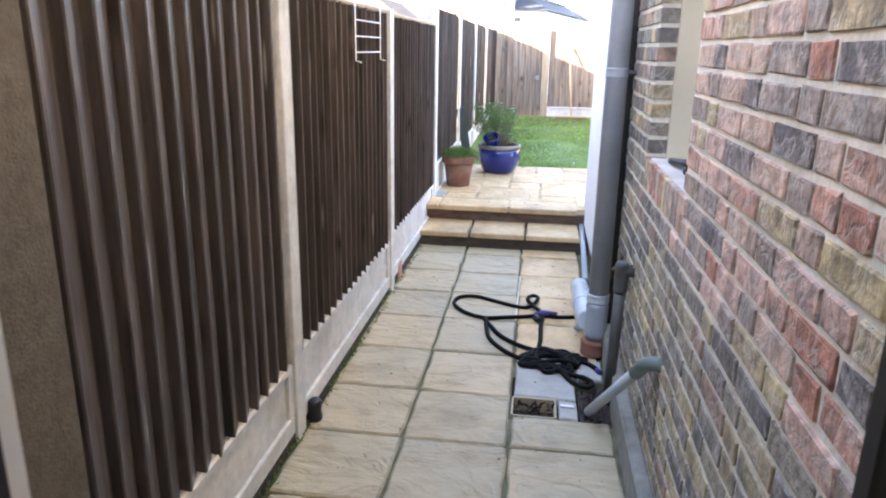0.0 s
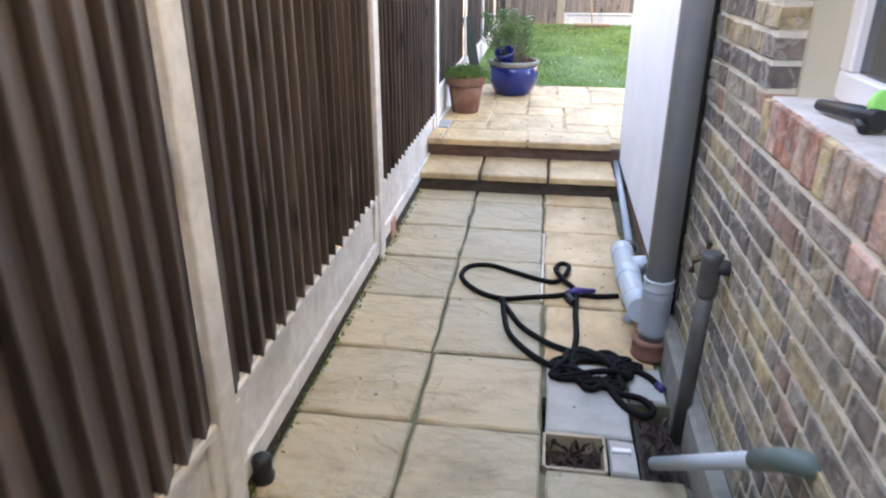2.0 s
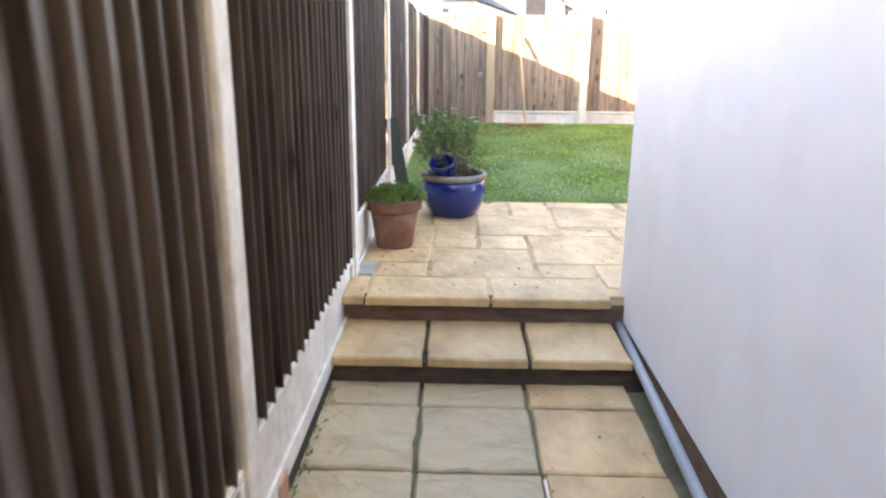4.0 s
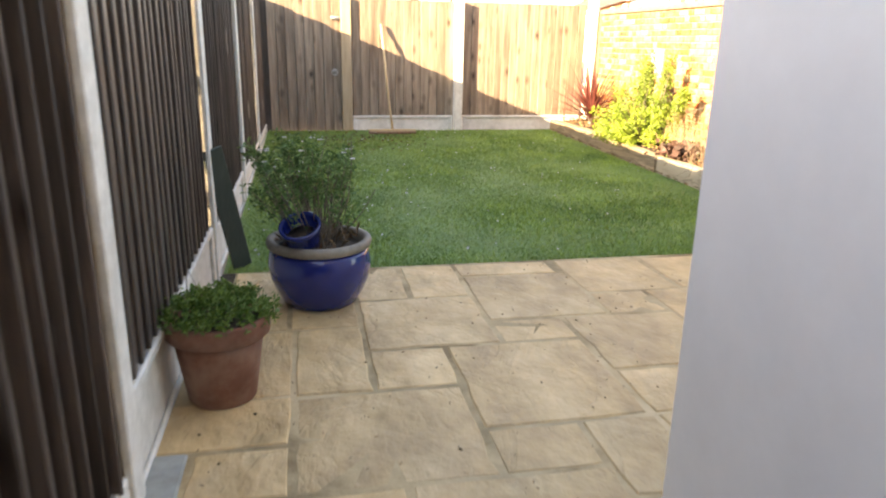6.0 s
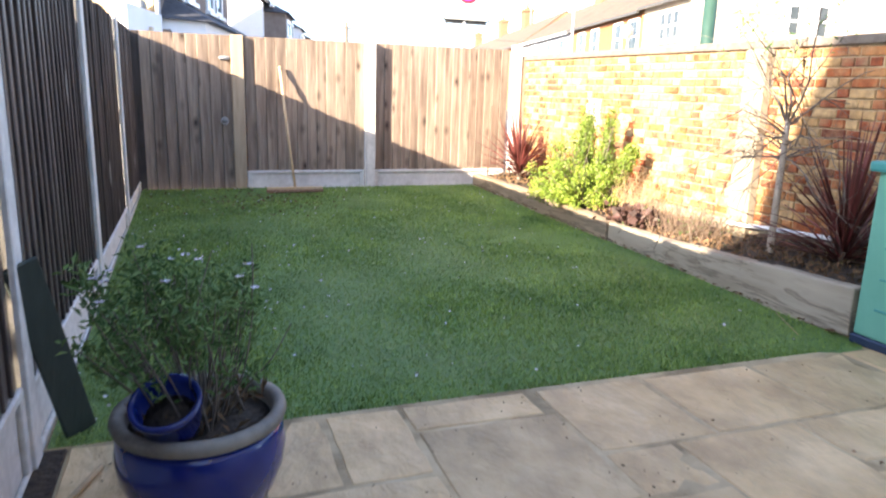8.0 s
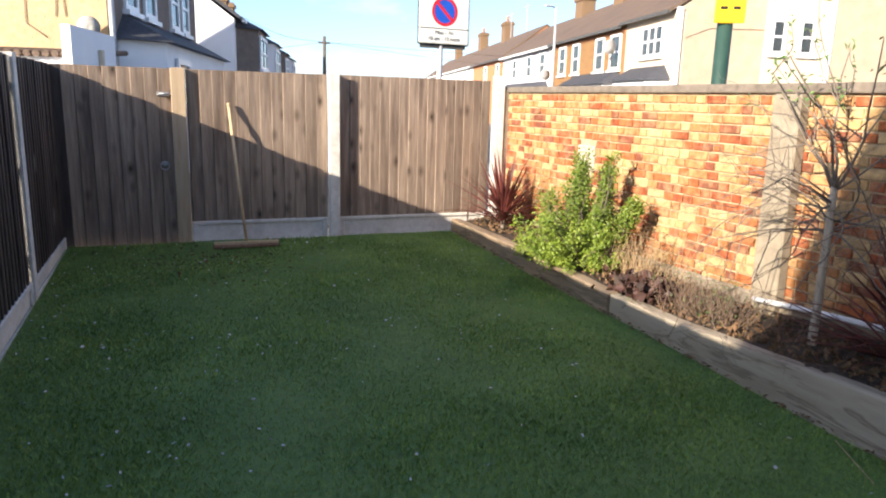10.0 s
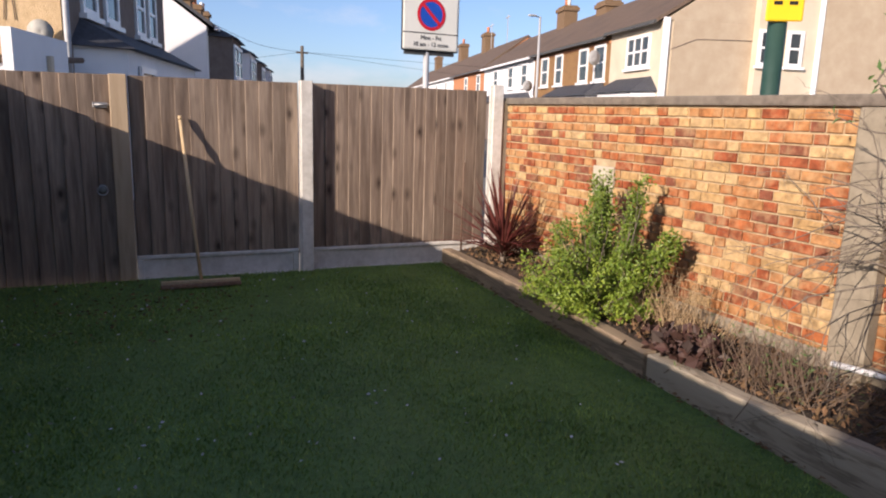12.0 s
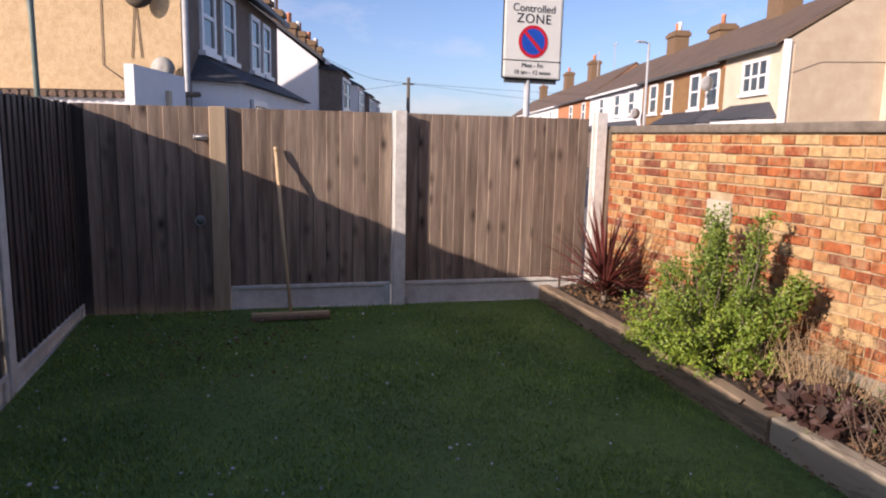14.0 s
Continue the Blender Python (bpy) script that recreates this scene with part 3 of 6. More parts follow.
structure(obj("house_rear_block", box(0.80, 9.0, -6.0, BRICK_END - 0.004, -0.15, 5.6), MORTAR), "body of the brick house behind the flank wall", "house")
structure(obj("house_roof", box(0.30, 9.2, -6.2, 4.15, 5.6, 5.75), DARK_SLATE), "dark flat roof edge over the house", "roof")
structure(obj("extension_roof", box(0.40, 4.95, BRICK_END + 0.004, 6.44, 2.854, 2.97, 0.01), DARK_SLATE), "dark flat roof of the white extension", "roof")

# window in the flank wall
win = structure(empty("window_1", "white framed window with dark glass and cream reveal in brick wall", "window"), "", "")
part("reveal_far", box(HOUSE_X + 0.075, 0.65, SILL_Y1 - 0.022, SILL_Y1 - 0.002, SILL_Z, HEAD_Z), CREAM_PAINT, win, "cream painted reveal")
part("reveal_near", box(HOUSE_X + 0.075, 0.65, SILL_Y0 + 0.002, SILL_Y0 + 0.022, SILL_Z, HEAD_Z), CREAM_PAINT, win)
for a, b, c, d in ((SILL_Y0 + .022, SILL_Y1 - .022, SILL_Z, SILL_Z + .075), (SILL_Y0 + .022, SILL_Y1 - .022, HEAD_Z - .075, HEAD_Z),
                   (SILL_Y0 + .022, SILL_Y0 + .09, SILL_Z + .075, HEAD_Z - .075), (SILL_Y1 - .09, SILL_Y1 - .022, SILL_Z + .075, HEAD_Z - .075)):
    part("window_frame", box(0.64, 0.70, a, b, c, d, 0.006), WHITE_PVC, win)
part("pane", box(0.665, 0.675, SILL_Y0 + .09, SILL_Y1 - .09, SILL_Z + .075, HEAD_Z - .075), GLASS, win)
part("window_sill", box(HOUSE_X + 0.014, 0.70, SILL_Y0 + 0.002, SILL_Y1 - 0.002, SILL_Z - 0.06, SILL_Z, 0.010, 2), surface("worn_sill", two((0.42, 0.39, 0.35), (0.62, 0.59, 0.55)), 9, rough=0.85, bump=0.4, blotch=(0.3, 0.26, 0.22), blotch_scale=5), win, "worn grey painted sill")

# doorway from which the walk starts, and the room behind it
door = structure(empty("door_1", "open doorway with white and black plastic door frame", "door"), "", "")
for x0, x1 in ((-0.492, -0.422), (0.270, 0.335)):
    part("jamb", box(x0, x1, 0.56, 0.64, -0.02, 2.05, 0.006), WHITE_PVC, door)
for x0, x1 in ((-0.424, -0.407), (0.246, 0.272)):
    part("seal", box(x0, x1, 0.575, 0.60, -0.02, 2.05, 0.003), BLACK_PVC, door, "black rubber seal")
part("head", box(-0.492, 0.335, 0.56, 0.64, 2.05, 2.12, 0.006), WHITE_PVC, door)
wd = bmesh.new()
box(-0.97, -0.494, 0.50, 0.68, -0.15, 2.4, bm=wd)
box(0.337, 0.49, 0.50, 0.68, -0.15, 2.4, bm=wd)
box(-0.494, 0.337, 0.50, 0.68, 2.122, 2.4, bm=wd)
structure(obj("wall_door", wd, RENDER_BROWN), "rough brown rendered wall around the doorway", "wall")
structure(obj("lobby_floor", box(-1.1, 0.49, -2.0, 0.68, -0.15, -0.004), OLD_CONCRETE), "grey lobby floor inside the doorway", "floor")
lb = bmesh.new()
box(-1.1, -0.98, -2.0, 0.50, -0.004, 2.4, bm=lb)
box(-0.98, 0.49, -2.1, -2.0, -0.004, 2.4, bm=lb)
structure(obj("wall_lobby", lb, CREAM_PAINT), "plain painted lobby wall", "wall")
structure(obj("ceiling", box(-1.1, 0.49, -2.1, 0.68, 2.4, 2.5), RENDER_WHITE), "plain white lobby ceiling", "ceiling")
structure(obj("wall_stub", box(-1.08, -0.925, 0.68, 1.36, -0.15, 2.15, 0.006), RENDER_BROWN), "rough brown rendered wall end beside the fence", "wall")

# neighbour's house beyond the left fence, whose flank shades the passage and patio
nb = structure(empty("neighbour_house", "tall brick neighbouring house beyond the boundary fence", "house"), "", "")
part("wall", box(-6.6, -3.2, -6.0, 5.45, -0.15, 4.8), TERRACE_BRICK, nb)
rf = bmesh.new()
v = [rf.verts.new(c) for c in ((-6.8, -6.2, 4.8), (-3.0, -6.2, 4.8), (-4.9, -6.2, 6.3), (-6.8, 5.40, 4.8), (-3.0, 5.40, 4.8), (-4.9, 5.40, 6.3))]
for f in ((0, 1, 2), (3, 5, 4), (0, 2, 5, 3), (1, 4, 5, 2), (0, 3, 4, 1)):
    rf.faces.new([v[i] for i in f])
part("roof", rf, SLATE, nb)


# ---- fences ----
def wedge(width, z0, z1, thick=0.032, thin=0.007, g=0.018):
    """A feather-edge board: the thick edge at y = 0 stands proud, the thin one tucks under its neighbour. Front faces +x."""
    bm = bmesh.new()
    r = 0.004
    prof = [(-0.004, 0), (0.001, 0), (0.001, g), (thick - r, g - 0.004), (thick, g - 0.004 + r), (thin + 0.002, width), (-0.004, width)]
    lo = [bm.verts.new((x, y, z0)) for x, y in prof]
    hi = [bm.verts.new((x, y, z1)) for x, y in prof]
    n = len(prof)
    for i in range(n):
        bm.faces.new((lo[i], lo[(i + 1) % n], hi[(i + 1) % n], hi[i]))
    bm.faces.new(lo[::-1])
    bm.faces.new(hi)
    return bm


def mesh_of(bm, name, material):
    me = bpy.data.meshes.new(name)
    bmesh.ops.recalc_face_normals(bm, faces=bm.faces[:])
    bm.to_mesh(me)
    bm.free()
    me.materials.append(material)
    return me


def panel(parent, y0, y1, z0, z1, pitch, material, x=0.0, cap=None, thick=0.038, sag=0.012, gap=0.024):
    """Boards of one fence panel along local y, their fronts towards +x."""
    n = max(1, round((y1 - y0) / pitch))
    p = (y1 - y0) / n
    me = mesh_of(wedge(p + 0.004, 0, z1 - z0, thick, 0.010, gap), "board", material)
    for i in range(n):
        b = new("board", me)
        b.parent = parent
        b.matrix_local = pose(x + random.uniform(-0.002, 0.002), y0 + i * p, z0 + random.uniform(-sag, sag * 0.2), 0, random.uniform(-0.15, 0.15), random.uniform(-0.5, 0.5))
    for z in (z0 + 0.15, (z0 + z1) / 2, z1 - 0.2):
        part("rail", box(x - 0.045, x - 0.004, y0, y1, z - 0.04, z + 0.04), BROWN_RAIL, parent)
    if cap:
        part("capping", box(x - 0.03, x + 0.03, y0, y1, z1 - 0.004, z1 + 0.018, 0.004), cap, parent)


def gravel_board(parent, y0, y1, z0, z1, x=0.0):
    bm = bmesh.new()
    t = 0.022
    box(x - 0.03, x + 0.004, y0, y1, z0, z1, bm=bm)
    box(x + 0.004, x + t, y0, y1, z0, z0 + min(0.085, (z1 - z0) * 0.4), 0.006, bm=bm)
    box(x + 0.004, x + t, y0, y1, z1 - 0.035, z1, 0.006, bm=bm)
    box(x + 0.004, x + t, y0, y0 + 0.05, z0 + 0.085, z1 - 0.035, 0.004, bm=bm)
    box(x + 0.004, x + t, y1 - 0.05, y1, z0 + 0.085, z1 - 0.035, 0.004, bm=bm)
    return part("gravel_board", bm, CONCRETE, parent)


def concrete_post(at, z0, z1, label, rz=0.0, w=0.10):
    bm = bmesh.new()
    a, c = w / 2, 0.018
    prof = [(-0.065, -a), (-0.045, -a), (-0.045, -c), (0.012, -c), (0.012, -a), (0.028, -a), (0.032, -a + 0.005), (0.032, a - 0.005), (0.028, a), (0.012, a),
            (0.012, c), (-0.045, c), (-0.045, a), (-0.065, a)]
    lo = [bm.verts.new((x, y, z0)) for x, y in prof]
    hi = [bm.verts.new((x, y, z1)) for x, y in prof]
    for i in range(len(prof)):
        k = (i + 1) % len(prof)
        bm.faces.new((lo[i], lo[k], hi[k], hi[i]))
    bm.faces.new(hi)
    bm.faces.new(lo[::-1])
    ob = obj("fence_post", bm, CONCRETE)
    ob.matrix_world = pose(*at, 0, 0, rz)
    return tagged(ob, label, "fence post", "concrete posts of the boundary fence")


LEFT_POSTS = [2.72, 4.62, 6.58, 8.46, 10.35, 12.30]
tops = [1.80, 1.845, 1.99, 1.97, 1.985, 1.985]
feet = [-0.12, -0.12, 0.15, 0.15, 0.15, 0.2]
for y, t, f in zip(LEFT_POSTS, tops, feet):
    concrete_post((-0.962, y, 0), f, t + 0.01, "slotted grey concrete fence post against dark boards")
spans = [(1.37, 2.67, 0.04, 0.36, 1.80), (2.77, 4.57, 0.04, 0.375, 1.83), (4.67, 6.53, 0.06, 0.40, 1.82), (6.63, 8.41, 0.20, 0.565, 1.985),
         (8.51, 10.30, 0.20, 0.515, 1.97), (10.40, 12.25, 0.24, 0.485, 1.985), (12.35, 13.92, 0.28, 0.475, 1.985)]
for y0, y1, g0, g1, t in spans:
    f = empty("board_fence", "dark brown feather-edge board fence panel on a concrete gravel board", "fence", group="panels of the boundary fence")
    gravel_board(f, y0, y1, g0, g1, -0.965)
    panel(f, y0, y1, g1 + 0.002, t, 0.098, DARK_WOOD, -0.975, cap=POST_WOOD if t < 1.9 else None, **({} if y0 < 6.5 else {"thick": 0.024, "gap": 0.013}))
structure(obj("fence_foot", box(-1.0, -0.945, 1.36, 5.8, -0.12, 0.09), EARTH), "strip of dark soil and moss along the fence", "ground")

# far fence: gate, timber post, two panels, concrete posts; it runs along x and faces the garden
FAR = (-0.97, 13.93, 0.0)


def far_empty(name, label, category, group=""):
    return empty(name, label, category, FAR, -91.2, group)


# local y of these runs along world +x, local +x faces world -y
def far_fence():
    def e(*a, **k):
        ob = far_empty(*a, **k)
        ob.matrix_world = Matrix.Translation(FAR) @ Matrix(((0.024, 1.0, 0, 0), (-1.0, -0.024, 0, 0), (0, 0, 1, 0), (0, 0, 0, 1)))
        return ob
    gate = e("garden_gate", "dark weathered boarded garden gate with ring handle, closed", "gate")
    panel(gate, 0.07, 0.965, 0.30, 1.985, 0.11, FENCE_WOOD, 0, thick=0.026, sag=0.004, gap=0.012)
    part("gate_frame", box(-0.05, -0.002, 0.0, 0.15, 0.38, 1.97), BROWN_RAIL, gate)
    ringp = lathe([(0.030, 0), (0.033, 0.006), (0.028, 0.012), (0.0, 0.013)], 20)
    rp = part("ring_plate", ringp, STEEL, gate, "round steel handle plate")
    rp.matrix_local = pose(0.026, 0.885, 1.12, 0, 90, 0)
    rg = part("ring", tube([(0.036 * math.cos(a), 0.036 * math.sin(a), 0) for a in np.linspace(0, math.tau, 24)[:-1]], 0.005, 8, closed=True), STEEL, gate, "steel ring handle")
    rg.matrix_local = pose(0.048, 0.885, 1.108, 0, 82, 0)
    bolt = bmesh.new()
    box(0.024, 0.031, 0.85, 0.955, 1.735, 1.775, 0.003, bm=bolt)
    tube([(0.036, 0.86, 1.757), (0.036, 1.0, 1.757)], 0.007, 8, bolt)
    tube([(0.036, 0.86, 1.757), (0.062, 0.86, 1.742)], 0.006, 8, bolt)
    part("bolt", bolt, STEEL, gate, "steel sliding bolt")
    post = obj("gate_post", box(-0.05, 0.055, 0.97, 1.095, 0.30, 1.99, 0.006), POST_WOOD)
    post.matrix_world = gate.matrix_world.copy()
    tagged(post, "pale square timber gate post beside the fence", "gate post")
    hp = obj("gate_post", box(-0.05, 0.03, 0.0, 0.094, 0.30, 1.985, 0.006), DARK_WOOD)
    hp.matrix_world = gate.matrix_world.copy()
    tagged(hp, "dark brown timber hinge post of the gate", "gate post")
    for y0, y1 in ((1.10, 2.395), (2.52, 4.16)):
        f = e("board_fence", "weathered brown board fence panel half in sun on gravel board", "fence", group="panels of the far fence")
        gravel_board(f, y0, y1, 0.30, 0.575, -0.005)
        panel(f, y0, y1, 0.577, 1.985, 0.104, FENCE_WOOD, -0.012, thick=0.024, sag=0.003, gap=0.011)
    for y, t in ((2.457, 2.0), (4.22, 2.035)):
        p = concrete_post((0, 0, 0), 0.2, t, "pale concrete post between far fence panels")
        p.matrix_world = gate.matrix_world @ pose(0.01, y, 0)
        p["group"] = "concrete posts of the far fence"


far_fence()

# ---- raised bed and boundary wall on the right ----
def edging_top(y):
    """Height of the sleepers' upper edge along the bed."""
    return 0.474 + 0.081 * max(0.0, 10.3 - y) / 1.64 if y < 10.935 else 0.482 + 0.045 * min(1.0, (y - 10.94) / 1.5)


for (ya, yb, xa, xb, mat_, lab) in ((10.94, 13.84, 2.775, 2.745, SLEEPER_BROWN, "brown timber sleeper edging the raised bed"), (8.66, 10.93, 2.83, 2.79, SLEEPER_GREY, "weathered grey timber sleeper edging the raised bed")):
    bm = box(0, 0.10, 0, yb - ya, -0.27, 0.0, 0.012, 2)
    bmesh.ops.subdivide_edges(bm, edges=[e for e in bm.edges if abs(e.verts[0].co.y - e.verts[1].co.y) > 1], cuts=14)
    for v in bm.verts:
        v.co.z += edging_top(min(max(ya + v.co.y, ya + 0.001), yb)) + 0.006 * noise.noise((v.co.y * 3, v.co.z * 2, ya))
        v.co.x += xa + (xb - xa) * v.co.y / (yb - ya) + 0.006 * noise.noise((v.co.y * 2.3, 5, v.co.z * 3))
        v.co.y += ya
    tagged(obj("sleeper", bm, mat_), lab, "sleeper", "sleepers of the raised bed")


def soil():
    verts, faces = [], []
    nx, ny = 16, 90
    for j in range(ny + 1):
        for i in range(nx + 1):
            x, y = 2.85 + 1.1 * i / nx, 8.0 + 5.9 * j / ny
            verts.append((x, y, edging_top(y) - 0.022 + 0.035 * noise.noise((x * 5, y * 5, 1)) + 0.03 * noise.noise((x * 14, y * 14, 3)) + 0.06 * (x - 2.85)))
    for j in range(ny):
        for i in range(nx):
            a = j * (nx + 1) + i
            faces.append((a, a + 1, a + nx + 2, a + nx + 1))
    return structure(raw("bed_soil", verts, faces, EARTH), "dark bare soil with leaf litter in the raised bed", "soil")


soil()
# wall base line: from (3.36, 13.83) to (3.72, 8.0)
WALL_A, WALL_B = Vector((3.36, 13.83, 0)), Vector((3.72, 7.4, 0))
WALL_LEN = (WALL_B - WALL_A).length
wall_way = (WALL_B - WALL_A).normalized()
WALL_M = Matrix.Translation(WALL_A) @ Matrix(((wall_way.x, -wall_way.y, 0, 0), (wall_way.y, wall_way.x, 0, 0), (0, 0, 1, 0), (0, 0, 0, 1)))
# local x runs towards the house along the wall, local -y faces the garden
garden_wall = structure(obj("wall_garden", box(0, WALL_LEN, 0.010, 0.215, -0.15, 1.865), RED_MORTAR), "orange-red brick garden wall with pale headers, in sun", "wall")
garden_wall.matrix_world = WALL_M
cop = structure(obj("wall_coping", box(-0.02, WALL_LEN, -0.03, 0.25, 1.865, 1.925, 0.012, 2), COPING), "weathered grey coping along the garden wall", "coping")
cop.matrix_world = WALL_M
pier = structure(obj("wall_pier", box(3.47, 3.67, -0.09, 0.0, 0.2, 1.86, 0.01), PIER_STONE), "dirty cream rendered pier on the garden wall", "pier")
pier.matrix_world = WALL_M
structure(obj("wall_end", box(3.285, 3.385, 13.80, 13.96, 0.2, 1.90, 0.006), PIER_STONE), "pale mortar strip closing wall and fence post", "wall")
vent = structure(obj("air_brick", box(1.36, 1.60, -0.022, 0.02, 1.19, 1.41, 0.006), STONE), "pale stone block set in the garden wall", "stone block")
vent.matrix_world = WALL_M
foot = structure(obj("wall_footing", box(0.0, WALL_LEN, -0.035, 0.0, 0.2, 0.585, 0.015), PIER_STONE), "stone-coloured footing of the garden wall", "footing")
foot.matrix_world = WALL_M


# ---- steps ----
def riven_mesh(w, d, t, material, rng):
    """A slab with a broken, slightly wavy outline and a worn arris."""
    bm = bmesh.new()
    nx, ny = max(2, round(w / 0.10)), max(2, round(d / 0.10))
    ring = [(-w / 2 + w * i / nx, -d / 2) for i in range(nx)] + [(w / 2, -d / 2 + d * i / ny) for i in range(ny)]
    ring += [(w / 2 - w * i / nx, d / 2) for i in range(nx)] + [(-w / 2, d / 2 - d * i / ny) for i in range(ny)]
    out = []
    for x, y in ring:
        k = 1 - rng.uniform(0, 0.010) / max(w, d)
        s = rng.uniform(0, 0.012) * rng.random()
        out.append((x * k - math.copysign(s, x) * (abs(x) > w / 2 - 1e-6), y * k - math.copysign(s, y) * (abs(y) > d / 2 - 1e-6)))
    top = [bm.verts.new((x * (1 - 0.010 / (abs(x) + 0.05)), y * (1 - 0.010 / (abs(y) + 0.05)), rng.uniform(-0.001, 0.0015))) for x, y in out]
    mid = [bm.verts.new((x, y, -0.008)) for x, y in out]
    low = [bm.verts.new((x, y, -t)) for x, y in out]
    c = bm.verts.new((rng.uniform(-0.05, 0.05), rng.uniform(-0.05, 0.05), rng.uniform(-0.001, 0.003)))
    n = len(out)
    for a in range(n):
        b = (a + 1) % n
        bm.faces.new((c, top[a], top[b]))
        bm.faces.new((top[a], mid[a], mid[b], top[b]))
        bm.faces.new((mid[a], low[a], low[b], mid[b]))
    return mesh_of(bm, "slab", material)


slab_rng = random.Random(77)
steps = structure(empty("steps", "two shallow buff paving steps on dark brick risers", "steps"), "", "")
part("riser", box(-0.985, 0.475, 5.845, 5.98, -0.15, 0.088), surface("riser_brick", two((0.045, 0.035, 0.028), (0.11, 0.085, 0.065)), 10, (1, 1, 3), 0.95, 0.8, 30, 0.008), steps, "dark mossy brick riser")
part("step_core", box(-0.985, 0.475, 5.98, 6.26, -0.15, 0.086), JOINT, steps)
part("riser", box(-0.985, 0.475, 6.265, 6.40, 0.086, 0.222), surface("riser_brick_red", two((0.09, 0.055, 0.042), (0.19, 0.12, 0.09)), 10, (1, 1, 3), 0.95, 0.8, 30, 0.008), steps, "reddish brown brick riser")
for x0, x1 in ((-0.965, -0.535), (-0.525, -0.06), (-0.05, 0.40)):
    tr = new("tread", riven_mesh(x1 - x0, 0.47, 0.042, PATIO_SLAB, slab_rng))
    tr.parent = steps
    tr.matrix_local = pose((x0 + x1) / 2, 6.035, 0.132, 0, 0, random.uniform(-0.4, 0.4))

# ---- slabs of the passage: three columns ----
def slab(parent, x0, x1, y0, y1, z, material, t=0.045):
    s = new("slab", riven_mesh(x1 - x0, y1 - y0, t, material, slab_rng))
    s.parent = parent
    s.matrix_local = pose((x0 + x1) / 2, (y0 + y1) / 2, z + random.uniform(-0.003, 0.003), random.uniform(-0.3, 0.3), random.uniform(-0.3, 0.3), random.uniform(-0.3, 0.3))
    return s


paving = structure(empty("passage_paving", "riven grey-buff stone paving slabs with mossy joints", "paving"), "", "")
row_y = [0.69, 1.39, 1.85, 2.315, 2.78, 3.225, 3.70, 4.19, 4.67, 5.145, 5.62, 5.84]
cols = [(-0.945, -0.505), (-0.505, -0.045), (-0.045, 0.415)]
for j in range(len(row_y) - 1):
    for i, (x0, x1) in enumerate(cols):
        skew = -0.012 * (row_y[j] - 2.78)
        if i == 2 and j == 5:
            # grey cement patch beside the gully
            slab(paving, x0 + 0.006, 0.268, 3.235, 3.694, 0.0, CEMENT)
            slab(paving, 0.28, 0.415, 3.46, 3.694, 0.0, CEMENT)
            continue
        if i == 2 and j == 4:
            # slab cut out round the small pit
            slab(paving, x0 + 0.006, 0.409, 2.786, 3.045, 0.0, PASSAGE_SLAB)
            slab(paving, 0.175, 0.27, 3.05, 3.228, 0.0, CEMENT)
            continue
        slab(paving, x0 + 0.003 + skew, x1 - 0.003 + skew, row_y[j] + 0.003, row_y[j + 1] - 0.003, 0.0, PASSAGE_SLAB if i < 2 or j < 6 else PATIO_SLAB)


part("pale_joint", box(-0.072, -0.060, 4.22, 5.10, -0.010, 0.004, 0.002), MORTAR, paving, "pale fresh mortar in one joint")

